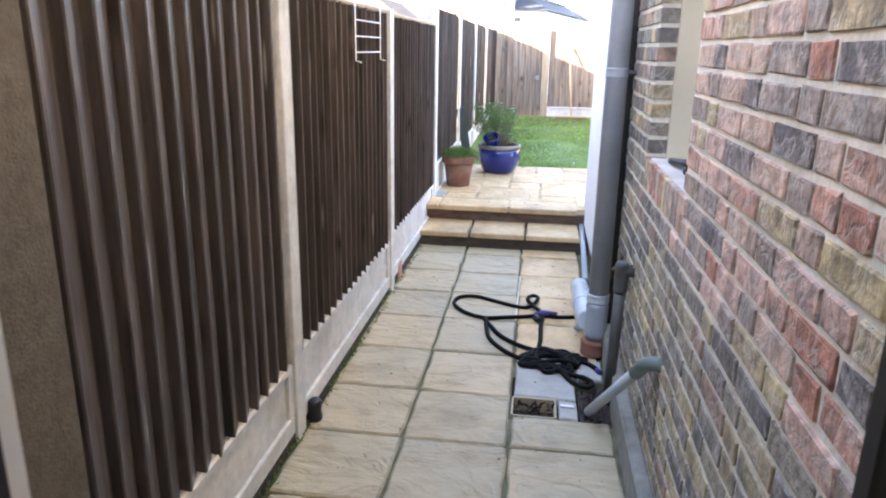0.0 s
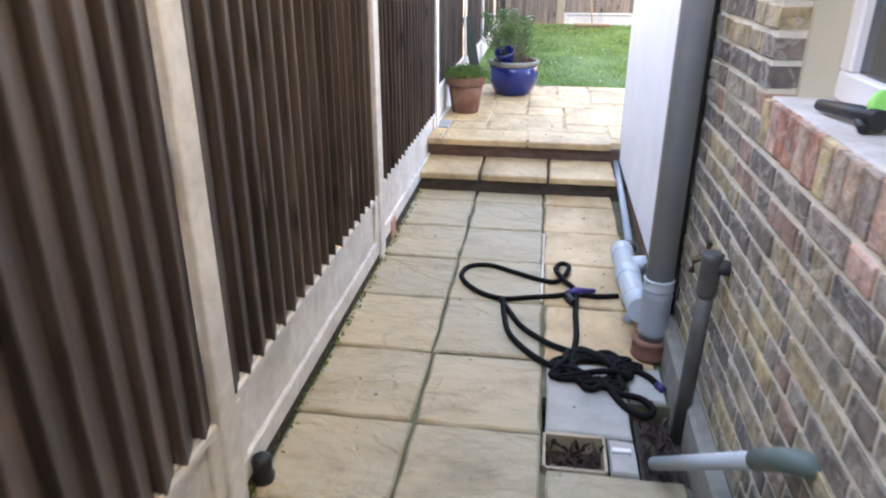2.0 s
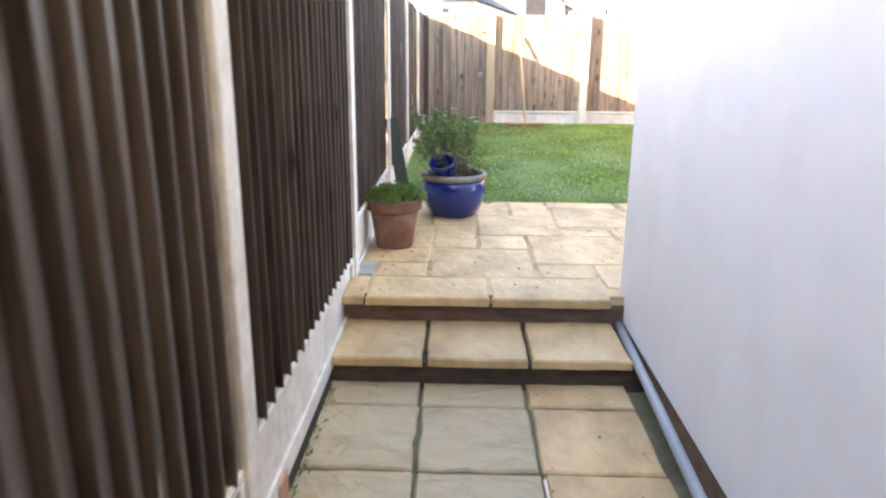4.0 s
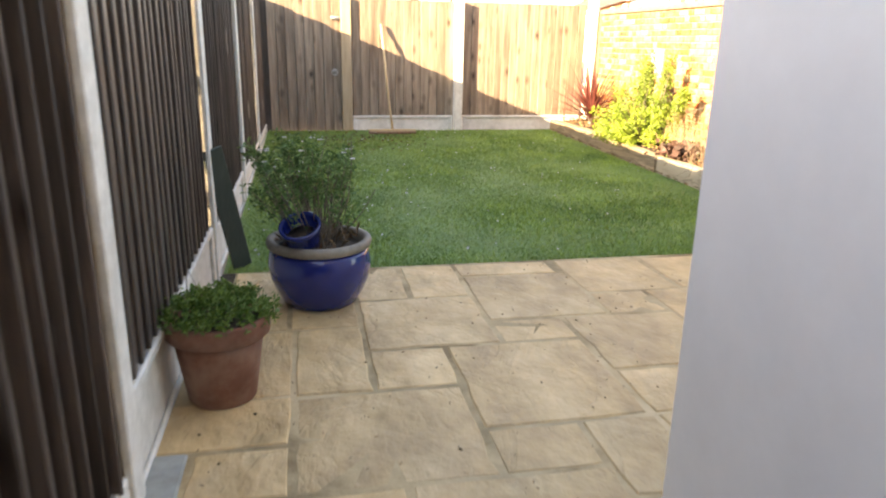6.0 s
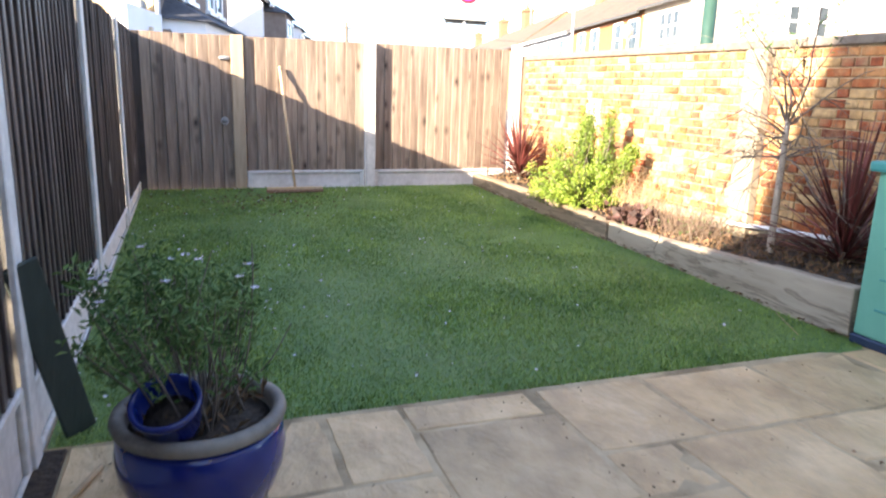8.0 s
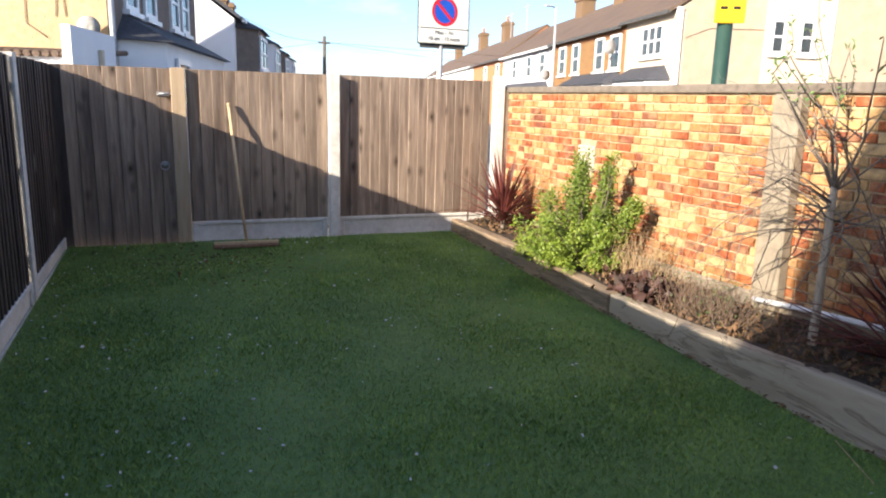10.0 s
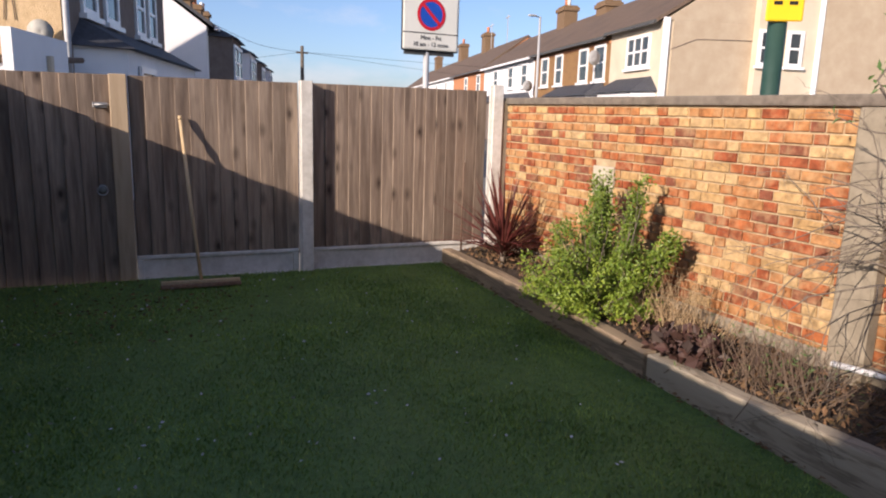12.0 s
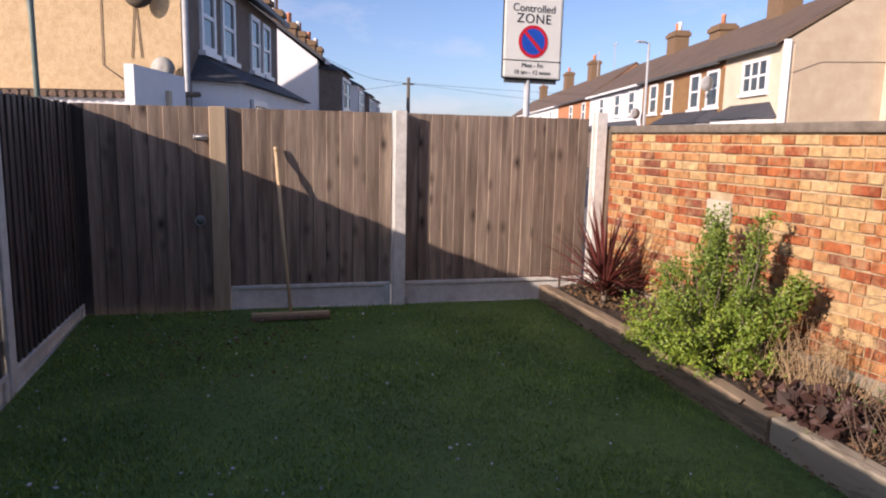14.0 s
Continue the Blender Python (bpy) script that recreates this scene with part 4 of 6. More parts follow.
# ---- patio: slabs of mixed sizes, each as x0, x1, y0, y1 ----
def patio():
    e = structure(empty("patio_paving", "buff riven stone patio slabs of mixed sizes", "paving"), "", "")
    front = [(-0.965, -0.85, 6.21, 6.555), (-0.85, -0.22, 6.21, 6.555), (-0.22, 0.395, 6.21, 6.555)]
    near = [(-0.845, -0.545, 6.555, 6.815), (-0.965, -0.545, 6.815, 7.13), (-0.545, 0.06, 6.555, 7.12), (0.06, 0.385, 6.555, 6.81), (0.385, 0.66, 6.39, 6.81), (0.06, 0.655, 6.81, 7.46)]
    middle = [(-0.26, 0.06, 7.12, 7.46), (-0.545, -0.26, 7.12, 7.72), (-0.86, -0.545, 7.13, 7.72), (-0.26, 0.31, 7.46, 8.03), (0.31, 0.655, 7.46, 7.70), (0.655, 1.215, 7.145, 7.70), (0.66, 1.02, 6.81, 7.145)]
    edge = [(-0.86, -0.57, 7.72, 8.54), (-0.57, -0.26, 7.72, 8.10), (-0.57, -0.26, 8.10, 8.54), (-0.26, 0.01, 8.03, 8.54), (0.01, 0.31, 8.03, 8.53), (0.31, 0.86, 8.32, 8.53), (0.31, 0.895, 7.70, 8.32), (0.895, 1.20, 7.70, 7.99)]
    right = [(0.895, 1.42, 7.99, 8.53), (1.42, 2.02, 7.99, 8.52), (1.20, 1.77, 7.46, 7.99), (1.215, 1.475, 7.16, 7.46), (1.475, 2.05, 7.10, 7.66), (1.77, 2.32, 7.66, 7.99), (2.02, 2.62, 7.99, 8.52)]
    for x0, x1, y0, y1 in front + near + middle + edge + right:
        slab(e, x0 + 0.003, x1 - 0.003, y0 + 0.003, y1 - 0.003, PATIO_Z, PATIO_SLAB)
    for x0, x1, y0, y1 in ((1.02, 1.475, 6.81, 7.145), (0.66, 1.25, 6.39, 6.81), (1.25, 1.85, 6.39, 6.81), (1.85, 2.45, 6.39, 6.81), (1.475, 2.05, 6.81, 7.10), (2.05, 2.65, 7.10, 7.66), (2.32, 2.90, 7.66, 7.99), (2.62, 3.2, 7.99, 8.52)):
        slab(e, x0 + 0.003, x1 - 0.003, y0 + 0.003, y1 - 0.003, PATIO_Z, PATIO_SLAB)
    for k, x in enumerate((2.05, 2.65, 3.20, 3.75)):
        slab(e, x + 0.003, x + 0.55, 6.813, 7.097 if k == 0 else 7.60, PATIO_Z, PATIO_SLAB)
    for x in (2.45, 3.05, 3.65):
        slab(e, x + 0.003, x + 0.597, 6.393, 6.807, PATIO_Z, PATIO_SLAB)
    for x in (2.90, 3.48):
        slab(e, x + 0.003, x + 0.577, 7.663, 7.987, PATIO_Z, PATIO_SLAB)


patio()
structure(obj("corner_slab", box(-0.965, -0.85, 6.56, 6.81, PATIO_Z - 0.03, PATIO_Z + 0.008, 0.006), surface("blue_grey_slab", two((0.22, 0.235, 0.23), (0.38, 0.395, 0.38)), 7, rough=0.8, bump=0.6, bump_scale=12, depth=0.01, blotch=(0.16, 0.15, 0.11), blotch_scale=5)), "small bluish grey slab at the step corner", "slab")


# ---- things of the passage ----
def bar(parent, name, pts, r, mat_, label="", sides=14):
    return part(name, tube(pts, r, sides), mat_, parent, label)


def ring_collar(parent, at, way, r0, r1, h, mat_, label=""):
    """A socket round a pipe: a short wider sleeve with lips."""
    way = Vector(way).normalized()
    at = Vector(at)
    pts = [at, at + way * h * 0.12, at + way * h * 0.2, at + way * h * 0.8, at + way * h * 0.88, at + way * h]
    return part("collar", tube(pts, [r0, r1, r1 * 0.96, r1 * 0.96, r1, r0], 24), mat_, parent, label)


soil_stack = empty("soil_pipe", "grey plastic soil pipe standing against brick wall", "pipe", (0.385, 3.80, 0))
bar(soil_stack, "main_pipe", [(0, 0, 0.06), (0, 0, 4.6)], 0.054, GREY_PVC, sides=28)
ring_collar(soil_stack, (0, 0, 0.31), (0, 0, 1), 0.054, 0.062, 0.05, PALE_PVC, "pale socket ring")
ring_collar(soil_stack, (0, 0, 0.10), (0, 0, 1), 0.054, 0.061, 0.21, GREY_PVC)
ring_collar(soil_stack, (0, 0, 0.0), (0, 0, 1), 0.066, 0.078, 0.09, CLAY, "reddish clay collar")
ring_collar(soil_stack, (0, 0, 1.50), (0, 0, 1), 0.054, 0.059, 0.05, GREY_PVC)
bar(soil_stack, "bracket", [(0.02, 0, 1.525), (0.11, 0, 1.525)], 0.012, DARK_PVC)
down = empty("rainwater_pipe", "slim dark grey rainwater pipe behind the soil pipe", "pipe", (0.455, 3.92, 0))
bar(down, "shaft", [(0, 0, 0.05), (0, 0, 4.6)], 0.032, DARK_PVC, sides=18)

branch = empty("branch_pipe", "pale grey plastic branch pipe lying at wall foot", "pipe", (0.345, 3.90, 0.085))
bar(branch, "barrel", [(0.0, 0.0, 0.07), (0, 0.18, 0.035), (0, 0.38, 0.01), (0, 0.80, 0)], 0.054, PALE_PVC, sides=26)
ring_collar(branch, (0, 0.42, 0.007), (0, 1, 0), 0.054, 0.063, 0.10, PALE_PVC)
ring_collar(branch, (0, 0.16, 0.035), (0, 1, -0.12), 0.054, 0.062, 0.06, PALE_PVC)
ring_collar(branch, (0, 0.72, 0.0), (0, 1, 0), 0.054, 0.060, 0.10, PALE_PVC)
bar(branch, "side_arm", [(0.02, 0.60, 0.01), (0.10, 0.60, 0.02)], 0.045, PALE_PVC, sides=22)
bar(branch, "elbow", [(0.10, 0.60, 0.02), (0.125, 0.52, 0.0), (0.12, 0.36, -0.02)], 0.036, DARK_PVC, "black elbow")
bar(branch, "stub", [(-0.015, 0.04, 0.055), (-0.055, 0.0, 0.01)], 0.022, GREY_PVC)
waste = empty("waste_pipe", "thin grey waste pipe running along wall foot to the steps", "pipe", (0, 0, 0))
bar(waste, "run", [(0.385, 4.72, 0.10), (0.415, 5.6, 0.115), (0.43, 6.25, 0.13)], 0.021, GREY_PVC)
ring_collar(waste, (0.385, 4.70, 0.10), (0.03, 1, 0.02), 0.024, 0.034, 0.05, DARK_PVC)

standpipe = empty("standpipe", "dark grey upright pipe with capped tee beside gully", "pipe", (0.425, 3.245, 0))
bar(standpipe, "upright", [(-0.01, 0.02, -0.02), (0, 0, 0.60)], 0.026, DARK_PVC, sides=18)
ring_collar(standpipe, (0, 0, 0.56), (0, 0, 1), 0.026, 0.033, 0.15, DARK_PVC)
bar(standpipe, "side_arm", [(0, 0, 0.665), (0.055, -0.01, 0.665)], 0.024, DARK_PVC, sides=18)
tap = empty("outdoor_tap", "tarnished brass outdoor tap on the brick wall", "tap", (0.48, 3.33, 0.66))
bar(tap, "spout", [(0.01, 0, 0), (-0.05, 0, 0.005), (-0.085, 0, -0.015), (-0.09, 0, -0.055)], [0.012, 0.012, 0.011, 0.012], BRASS)
bar(tap, "stem", [(-0.045, 0, 0), (-0.05, 0, 0.05)], 0.008, BRASS)
bar(tap, "lever", [(-0.05, -0.03, 0.052), (-0.05, 0.03, 0.052)], 0.006, BLACK_PVC, "black tap lever")

kitchen = empty("waste_outlet", "weathered grey waste pipe elbow running from wall to gully", "pipe")
bar(kitchen, "sleeve", [(0.50, 2.43, 0.585), (0.455, 2.455, 0.578), (0.435, 2.49, 0.555), (0.42, 2.57, 0.485)], 0.027, GREEN_PVC, "green weathered elbow", 18)
bar(kitchen, "run", [(0.423, 2.555, 0.498), (0.312, 3.08, 0.03)], 0.022, PALE_PVC, sides=18)

gully = empty("gully", "open drain gully with black grating beside grey patch slab", "drain")
part("hopper", box(0.275, 0.42, 3.03, 3.35, -0.12, -0.012), EARTH, gully)
for k in range(3):
    part("bar", box(0.285 + k * 0.052, 0.293 + k * 0.052, 3.04, 3.34, -0.012, -0.001, 0.002), BLACK_PVC, gully)
trap = empty("cable_pit", "small open square pit with dark wet bottom in slab", "drain")
part("pit_floor", box(-0.04, 0.165, 3.06, 3.235, -0.12, -0.075), EARTH, trap)
for a in ((-0.045, -0.035, 3.06, 3.235), (0.158, 0.168, 3.06, 3.235), (-0.035, 0.158, 3.05, 3.062), (-0.035, 0.158, 3.226, 3.238)):
    part("pit_wall", box(*a, -0.12, -0.004), PASSAGE_SLAB, trap)
random.seed(44)
verts, faces = [], []
for _ in range(90):
    lay_leaf(verts, faces, (random.uniform(-0.03, 0.15), random.uniform(3.07, 3.22), -0.06 + random.uniform(0, 0.03)), ball_way(0.2), random.uniform(0.02, 0.07), random.uniform(0.006, 0.02))
for _ in range(120):
    lay_leaf(verts, faces, (random.uniform(0.29, 0.41), random.uniform(3.05, 3.34), random.uniform(-0.012, 0.004)), ball_way(0.2), random.uniform(0.015, 0.05), random.uniform(0.006, 0.02))
tagged(raw("drain_debris", verts, faces, LEAF_DARK), "dark wet leaf scraps in the drain openings", "leaf scraps", kind="stuff")
tagged(obj("plaster_scrap", box(0.185, 0.25, 3.15, 3.172, 0.0, 0.010, 0.004), WHITE_WIRE), "small white scrap lying on the paving", "scrap")

# cord with loops and a tangled heap
cord = empty("cord", "black woven cord in loose loops and a tangled heap on slabs", "cord")
loop = [(0.30, 4.31), (0.20, 4.29), (0.09, 4.30), (-0.02, 4.26), (-0.13, 4.23), (-0.26, 4.20), (-0.39, 4.27), (-0.476, 4.41), (-0.455, 4.54), (-0.35, 4.575),
        (-0.217, 4.51), (-0.09, 4.44), (0.0, 4.425), (0.052, 4.50), (0.068, 4.60), (0.03, 4.63), (0.0, 4.55), (0.045, 4.42), (0.095, 4.31), (0.09, 4.10), (0.088, 3.89), (0.07, 3.74)]
bar(cord, "long_loop", curve_points([(x, y, 0.013 + (0.010 if 12 < i < 19 else 0)) for i, (x, y) in enumerate(loop)], 5), 0.013, ROPE_BLACK, sides=8)
for k, pts in enumerate(([(-0.25, 4.20), (-0.235, 4.05), (-0.20, 3.87), (-0.107, 3.72), (-0.003, 3.63), (0.10, 3.60)],
                         [(-0.262, 4.19), (-0.215, 4.08), (-0.15, 3.94), (-0.04, 3.82), (0.06, 3.76), (0.15, 3.70)])):
    bar(cord, "strand", curve_points([(x, y, 0.013) for x, y in pts], 6), 0.013, ROPE_BLACK, sides=8)
rng = random.Random(5)
heap = []
for k in range(34):
    a = k * 1.12 + rng.uniform(-0.35, 0.35)
    r = (0.15, 0.105, 0.165, 0.075)[k % 4] * rng.uniform(0.85, 1.12)
    heap.append((0.145 + r * 1.1 * math.cos(a), 3.635 + r * 0.85 * math.sin(a), 0.014 + 0.040 * rng.random() * (1 - r / 0.2)))
bar(cord, "coil", curve_points(heap, 6), 0.013, ROPE_BLACK, sides=7)
bar(cord, "strand", curve_points([(0.20, 3.60, 0.03), (0.281, 3.65, 0.02), (0.352, 3.62, 0.015), (0.39, 3.56, 0.013)], 6), 0.013, ROPE_BLACK, sides=8)
bar(cord, "strand", curve_points([(0.18, 3.55, 0.02), (0.25, 3.40, 0.015), (0.32, 3.35, 0.015), (0.35, 3.40, 0.015), (0.31, 3.46, 0.015), (0.22, 3.48, 0.02), (0.16, 3.56, 0.025)], 6), 0.013, ROPE_BLACK, sides=8)
bar(cord, "grip", [(0.05, 4.27, 0.03), (0.10, 4.29, 0.032), (0.19, 4.33, 0.022)], [0.012, 0.022, 0.010], PURPLE_PLASTIC, "violet plastic grip", 10)
bar(cord, "buckle", [(0.055, 4.25, 0.02), (0.085, 4.19, 0.02)], [0.022, 0.018], BLACK_PVC, "black toggle", 8)
bar(cord, "tip", [(0.385, 3.565, 0.013), (0.405, 3.53, 0.013)], 0.015, PURPLE_PLASTIC, "violet cord end", 8)

tagged(obj("loose_brick", box(-0.985, -0.935, 4.86, 4.965, 0.0, 0.12, 0.006), surface("loose_red_brick", two((0.42, 0.21, 0.15), (0.55, 0.32, 0.24)), 12, rough=0.9, bump=0.6)), "loose reddish brick standing against the gravel board", "brick")
tagged(obj("down_stub", lathe([(0.0, 0.0), (0.035, 0.0), (0.038, 0.02), (0.03, 0.05), (0.032, 0.10), (0.02, 0.115), (0, 0.115)], 14), BLACK_PVC), "small black plastic pipe stub by the fence foot", "pipe stub").matrix_world = pose(-0.925, 2.86, 0.0, 12, 8, 0)

rack = empty("wire_rack", "white coated wire rack hooked over the fence top", "rack", (-0.935, 4.02, 0))
for z in (1.76, 1.68, 1.60):
    bar(rack, "wire", [(0, -0.28, z), (0, 0.28, z)], 0.004, WHITE_WIRE, sides=6)
for y in (-0.28, 0.28):
    bar(rack, "hook", [(-0.05, y, 1.80), (-0.05, y, 1.845), (0.0, y, 1.845), (0, y, 1.56), (0.03, y, 1.55)], 0.004, WHITE_WIRE, sides=6)

# on the window sill: a black hand tool with a lime green disc
tool = empty("spray_nozzle", "black hose nozzle with lime green ring on window sill", "nozzle", (0.575, 2.82, SILL_Z))
bar(tool, "barrel", [(-0.035, 0.16, 0.02), (0.0, 0.04, 0.028), (0.01, -0.06, 0.03)], [0.014, 0.018, 0.024], BLACK_PVC, sides=10)
bar(tool, "trigger", [(0.0, 0.02, 0.02), (-0.02, -0.06, 0.012)], [0.012, 0.010], BLACK_PVC, sides=8)
disc = part("ring", lathe([(0.0, 0), (0.034, 0), (0.040, 0.011), (0.034, 0.022), (0, 0.022)], 20), BALL_GREEN, tool, "lime green ring")
disc.matrix_local = pose(0.03, 0.0, 0.044, 70, 10, 15)


# ---- pots and plants of the patio ----
def foliage(name, parent, mat_, spots, per, length, width, spread, up=0.2, label=""):
    verts, faces = [], []
    for c in spots:
        for _ in range(per):
            at = Vector(c) + ball_way() * spread * random.random() ** 0.5
            lay_leaf(verts, faces, at, ball_way(up), length * random.uniform(0.6, 1.3), width * random.uniform(0.7, 1.2))
    ob = raw(name, verts, faces, mat_, parent, label)
    return ob


def stems(parent, name, mat_, roots, tips, r0=0.004, r1=0.0015, sag=0.0, label=""):
    bm = bmesh.new()
    for a, b in zip(roots, tips):
        a, b = Vector(a), Vector(b)
        mid = (a + b) / 2 + Vector((random.uniform(-1, 1), random.uniform(-1, 1), sag)) * 0.08 * (b - a).length
        tube(curve_points([a, mid, b], 3), [r0 + (r1 - r0) * i / 6 for i in range(7)], 4, bm, ends=False)
    return part(name, bm, mat_, parent, label)


blue = empty("blue_pot", "round cobalt blue glazed pot with bare stoneware rim", "plant pot", (-0.425, 8.07, PATIO_Z))
body = [(0.0, 0.0), (0.155, 0.0), (0.17, 0.012), (0.205, 0.07), (0.232, 0.14), (0.240, 0.20), (0.232, 0.255), (0.222, 0.275), (0.206, 0.272), (0.200, 0.20)]
part("bowl", lathe(body, 56), BLUE_GLAZE, blue)
part("rim", lathe([(0.200, 0.262), (0.222, 0.272), (0.238, 0.282), (0.245, 0.302), (0.240, 0.318), (0.225, 0.322), (0.208, 0.316), (0.200, 0.295), (0.195, 0.25)], 56), RIM_GLAZE, blue, "bare brown stoneware rim")
part("compost", lathe([(0.0, 0.290), (0.1, 0.284), (0.203, 0.274)], 30), EARTH, blue, "dark compost")
daisy = empty("daisy_bush", "leggy grey-green daisy bush with few pale flowers in pot", "plant", (-0.425, 8.07, PATIO_Z + 0.27))
random.seed(21)
tips, roots = [], []
for _ in range(66):
    a = random.uniform(0, math.tau)
    r = 0.27 * random.random() ** 0.55
    tips.append((-0.07 + r * math.cos(a), r * math.sin(a), 0.16 + 0.33 * random.random() ** 0.6 * (1.1 - r * 1.1)))
    roots.append((0.13 * math.cos(a) * random.random(), 0.13 * math.sin(a) * random.random(), 0))
stems(daisy, "stem_clump", BARK, roots, tips, 0.004, 0.0013)
spots = []
for a, b in zip(roots, tips):
    for t in (0.68, 0.84, 0.97, 1.05):
        spots.append(Vector(a).lerp(Vector(b), t))
foliage("foliage", daisy, LEAF_GREY, spots, 9, 0.034, 0.011, 0.030, 0.8)
foliage("dead_foliage", daisy, LEAF_DRY, [(random.uniform(-0.16, 0.16), random.uniform(-0.16, 0.16), 0.03) for _ in range(40)], 5, 0.06, 0.01, 0.05, 0.3)
for k in range(15):
    b = Vector(random.choice([t for t in tips if t[2] > 0.28])) + Vector((random.uniform(-0.04, 0.04), random.uniform(-0.04, 0.04), 0.05))
    verts, faces = [], []
    for q in range(12):
        a = q * math.tau / 12
        lay_leaf(verts, faces, b, (math.cos(a), math.sin(a), 0.15), 0.014, 0.007, 0.0)
    raw("flower", verts, faces, PETAL, daisy, "pale lilac daisy")
for a, b in (((0.1, 0, 0.2), (0.16, 0.02, 0.52)), ((-0.1, 0.05, 0.25), (-0.16, 0.1, 0.5)), ((0.0, -0.1, 0.25), (0.05, -0.08, 0.53)), ((0.12, 0.06, 0.05), (0.27, 0.05, 0.26))):
    stems(daisy, "stalk", BARK, [a], [b], 0.003, 0.0015)
small = empty("small_blue_pot", "small tilted cobalt blue pot sunk in larger pot", "plant pot")
small.matrix_world = pose(-0.49, 7.965, PATIO_Z + 0.30, 26, -10, 0)
part("bowl", lathe([(0.0, 0.0), (0.06, 0.0), (0.078, 0.05), (0.088, 0.11), (0.094, 0.118), (0.094, 0.135), (0.084, 0.138), (0.076, 0.12), (0.068, 0.06)], 36), BLUE_GLAZE, small)
part("compost", lathe([(0.0, 0.075), (0.068, 0.072)], 20), EARTH, small)

terra = empty("terracotta_pot", "tapered terracotta pot with rolled rim on patio", "plant pot", (-0.785, 7.175, PATIO_Z))
part("body", lathe([(0.0, 0.0), (0.108, 0.0), (0.114, 0.008), (0.142, 0.19), (0.150, 0.235)], 48), TERRACOTTA, terra)
part("rim", lathe([(0.150, 0.235), (0.164, 0.237), (0.172, 0.245), (0.178, 0.30), (0.172, 0.310), (0.158, 0.308), (0.152, 0.26)], 48), TERRACOTTA, terra)
part("compost", lathe([(0.0, 0.275), (0.155, 0.27)], 24), EARTH, terra)
creeper = empty("creeping_plant", "low bushy green creeping plant filling terracotta pot", "plant", (-0.785, 7.175, PATIO_Z + 0.275))
random.seed(22)
spots = []
for _ in range(190):
    a, r = random.uniform(0, math.tau), 0.19 * random.random() ** 0.55
    spots.append((r * math.cos(a), r * math.sin(a), 0.075 * (1 - (r / 0.23) ** 2) + random.uniform(-0.01, 0.03)))
foliage("foliage", creeper, LEAF_FRESH, spots, 16, 0.020, 0.010, 0.03, 0.5)
stems(creeper, "twig_clump", BARK, [(-0.05, -0.02, 0), (-0.08, 0.03, 0), (0.06, 0.05, 0), (-0.02, 0.0, 0)], [(-0.13, -0.06, 0.20), (-0.09, 0.06, 0.22), (0.15, 0.06, 0.10), (-0.1, 0.1, 0.16)], 0.003, 0.001)

plank = obj("plank", box(-0.055, 0.055, -0.009, 0.009, 0, 0.72, 0.003), PLANK_GREEN)
foot_at, head_at = Vector((-0.835, 8.66, lawn_z(8.66) + 0.005)), Vector((-0.925, 8.44, 0.945))
pz = (head_at - foot_at).normalized()
px = Vector((0.75, 0.55, 0.25))
px = (px - pz * px.dot(pz)).normalized()
py = pz.cross(px)
plank.matrix_world = Matrix.Translation(foot_at) @ Matrix(((px.x, py.x, pz.x, 0), (px.y, py.y, pz.y, 0), (px.z, py.z, pz.z, 0), (0, 0, 0, 1)))
tagged(plank, "dark green painted plank leaning on the fence", "plank")
tagged(obj("cane", tube([(-0.735, 8.36, 0.285), (-0.82, 8.13, 0.29), (-0.90, 7.88, 0.285)], 0.009, 8), STRAW), "pale wooden cane lying on the patio edge", "stick")
tagged(obj("twig", tube([(-0.83, 8.03, 0.28), (-0.77, 8.0, 0.285), (-0.74, 7.96, 0.28)], 0.005, 6), BARK), "short dark twig lying on the patio", "stick")
tagged(obj("stick", tube([(2.74, 9.06, lawn_z(9.06) + 0.026), (2.573, 8.738, lawn_z(8.74) + 0.026)], 0.0022, 6), STRAW), "thin pale stick on the lawn", "stick")

structure(obj("drain_strip", box(-0.945, -0.862, 7.60, 8.53, PATIO_Z - 0.03, PATIO_Z + 0.006, 0.003), EARTH), "dark damp soil strip between patio and fence", "ground")

# ---- broom at the far fence ----
broom = empty("broom", "broom with pale wooden handle and brown bristle head, leaning", "broom", (0.585, 13.50, lawn_z(13.5) + 0.012))
bar(broom, "handle", [(0.0, 0.0, 0.05), (-0.045, 0.18, 0.60), (-0.09, 0.38, 1.285)], 0.014, BROOM_WOOD, sides=12)
part("head", box(-0.29, 0.29, -0.022, 0.022, 0.032, 0.056, 0.006, 2), BROOM_WOOD, broom)
part("bristle", box(-0.295, 0.295, -0.034, 0.028, 0.0, 0.033, 0.006), BRISTLE, broom)
bar(broom, "top_grip", [(-0.088, 0.374, 1.265), (-0.091, 0.383, 1.295)], 0.016, BROOM_WOOD, sides=12)
rod = tagged(obj("iron_rod", tube([(2.92, 13.79, 0.5), (2.93, 13.80, 1.33)], 0.010, 8), BROWN_RAIL), "thin rusty rod standing by the far fence", "rod")

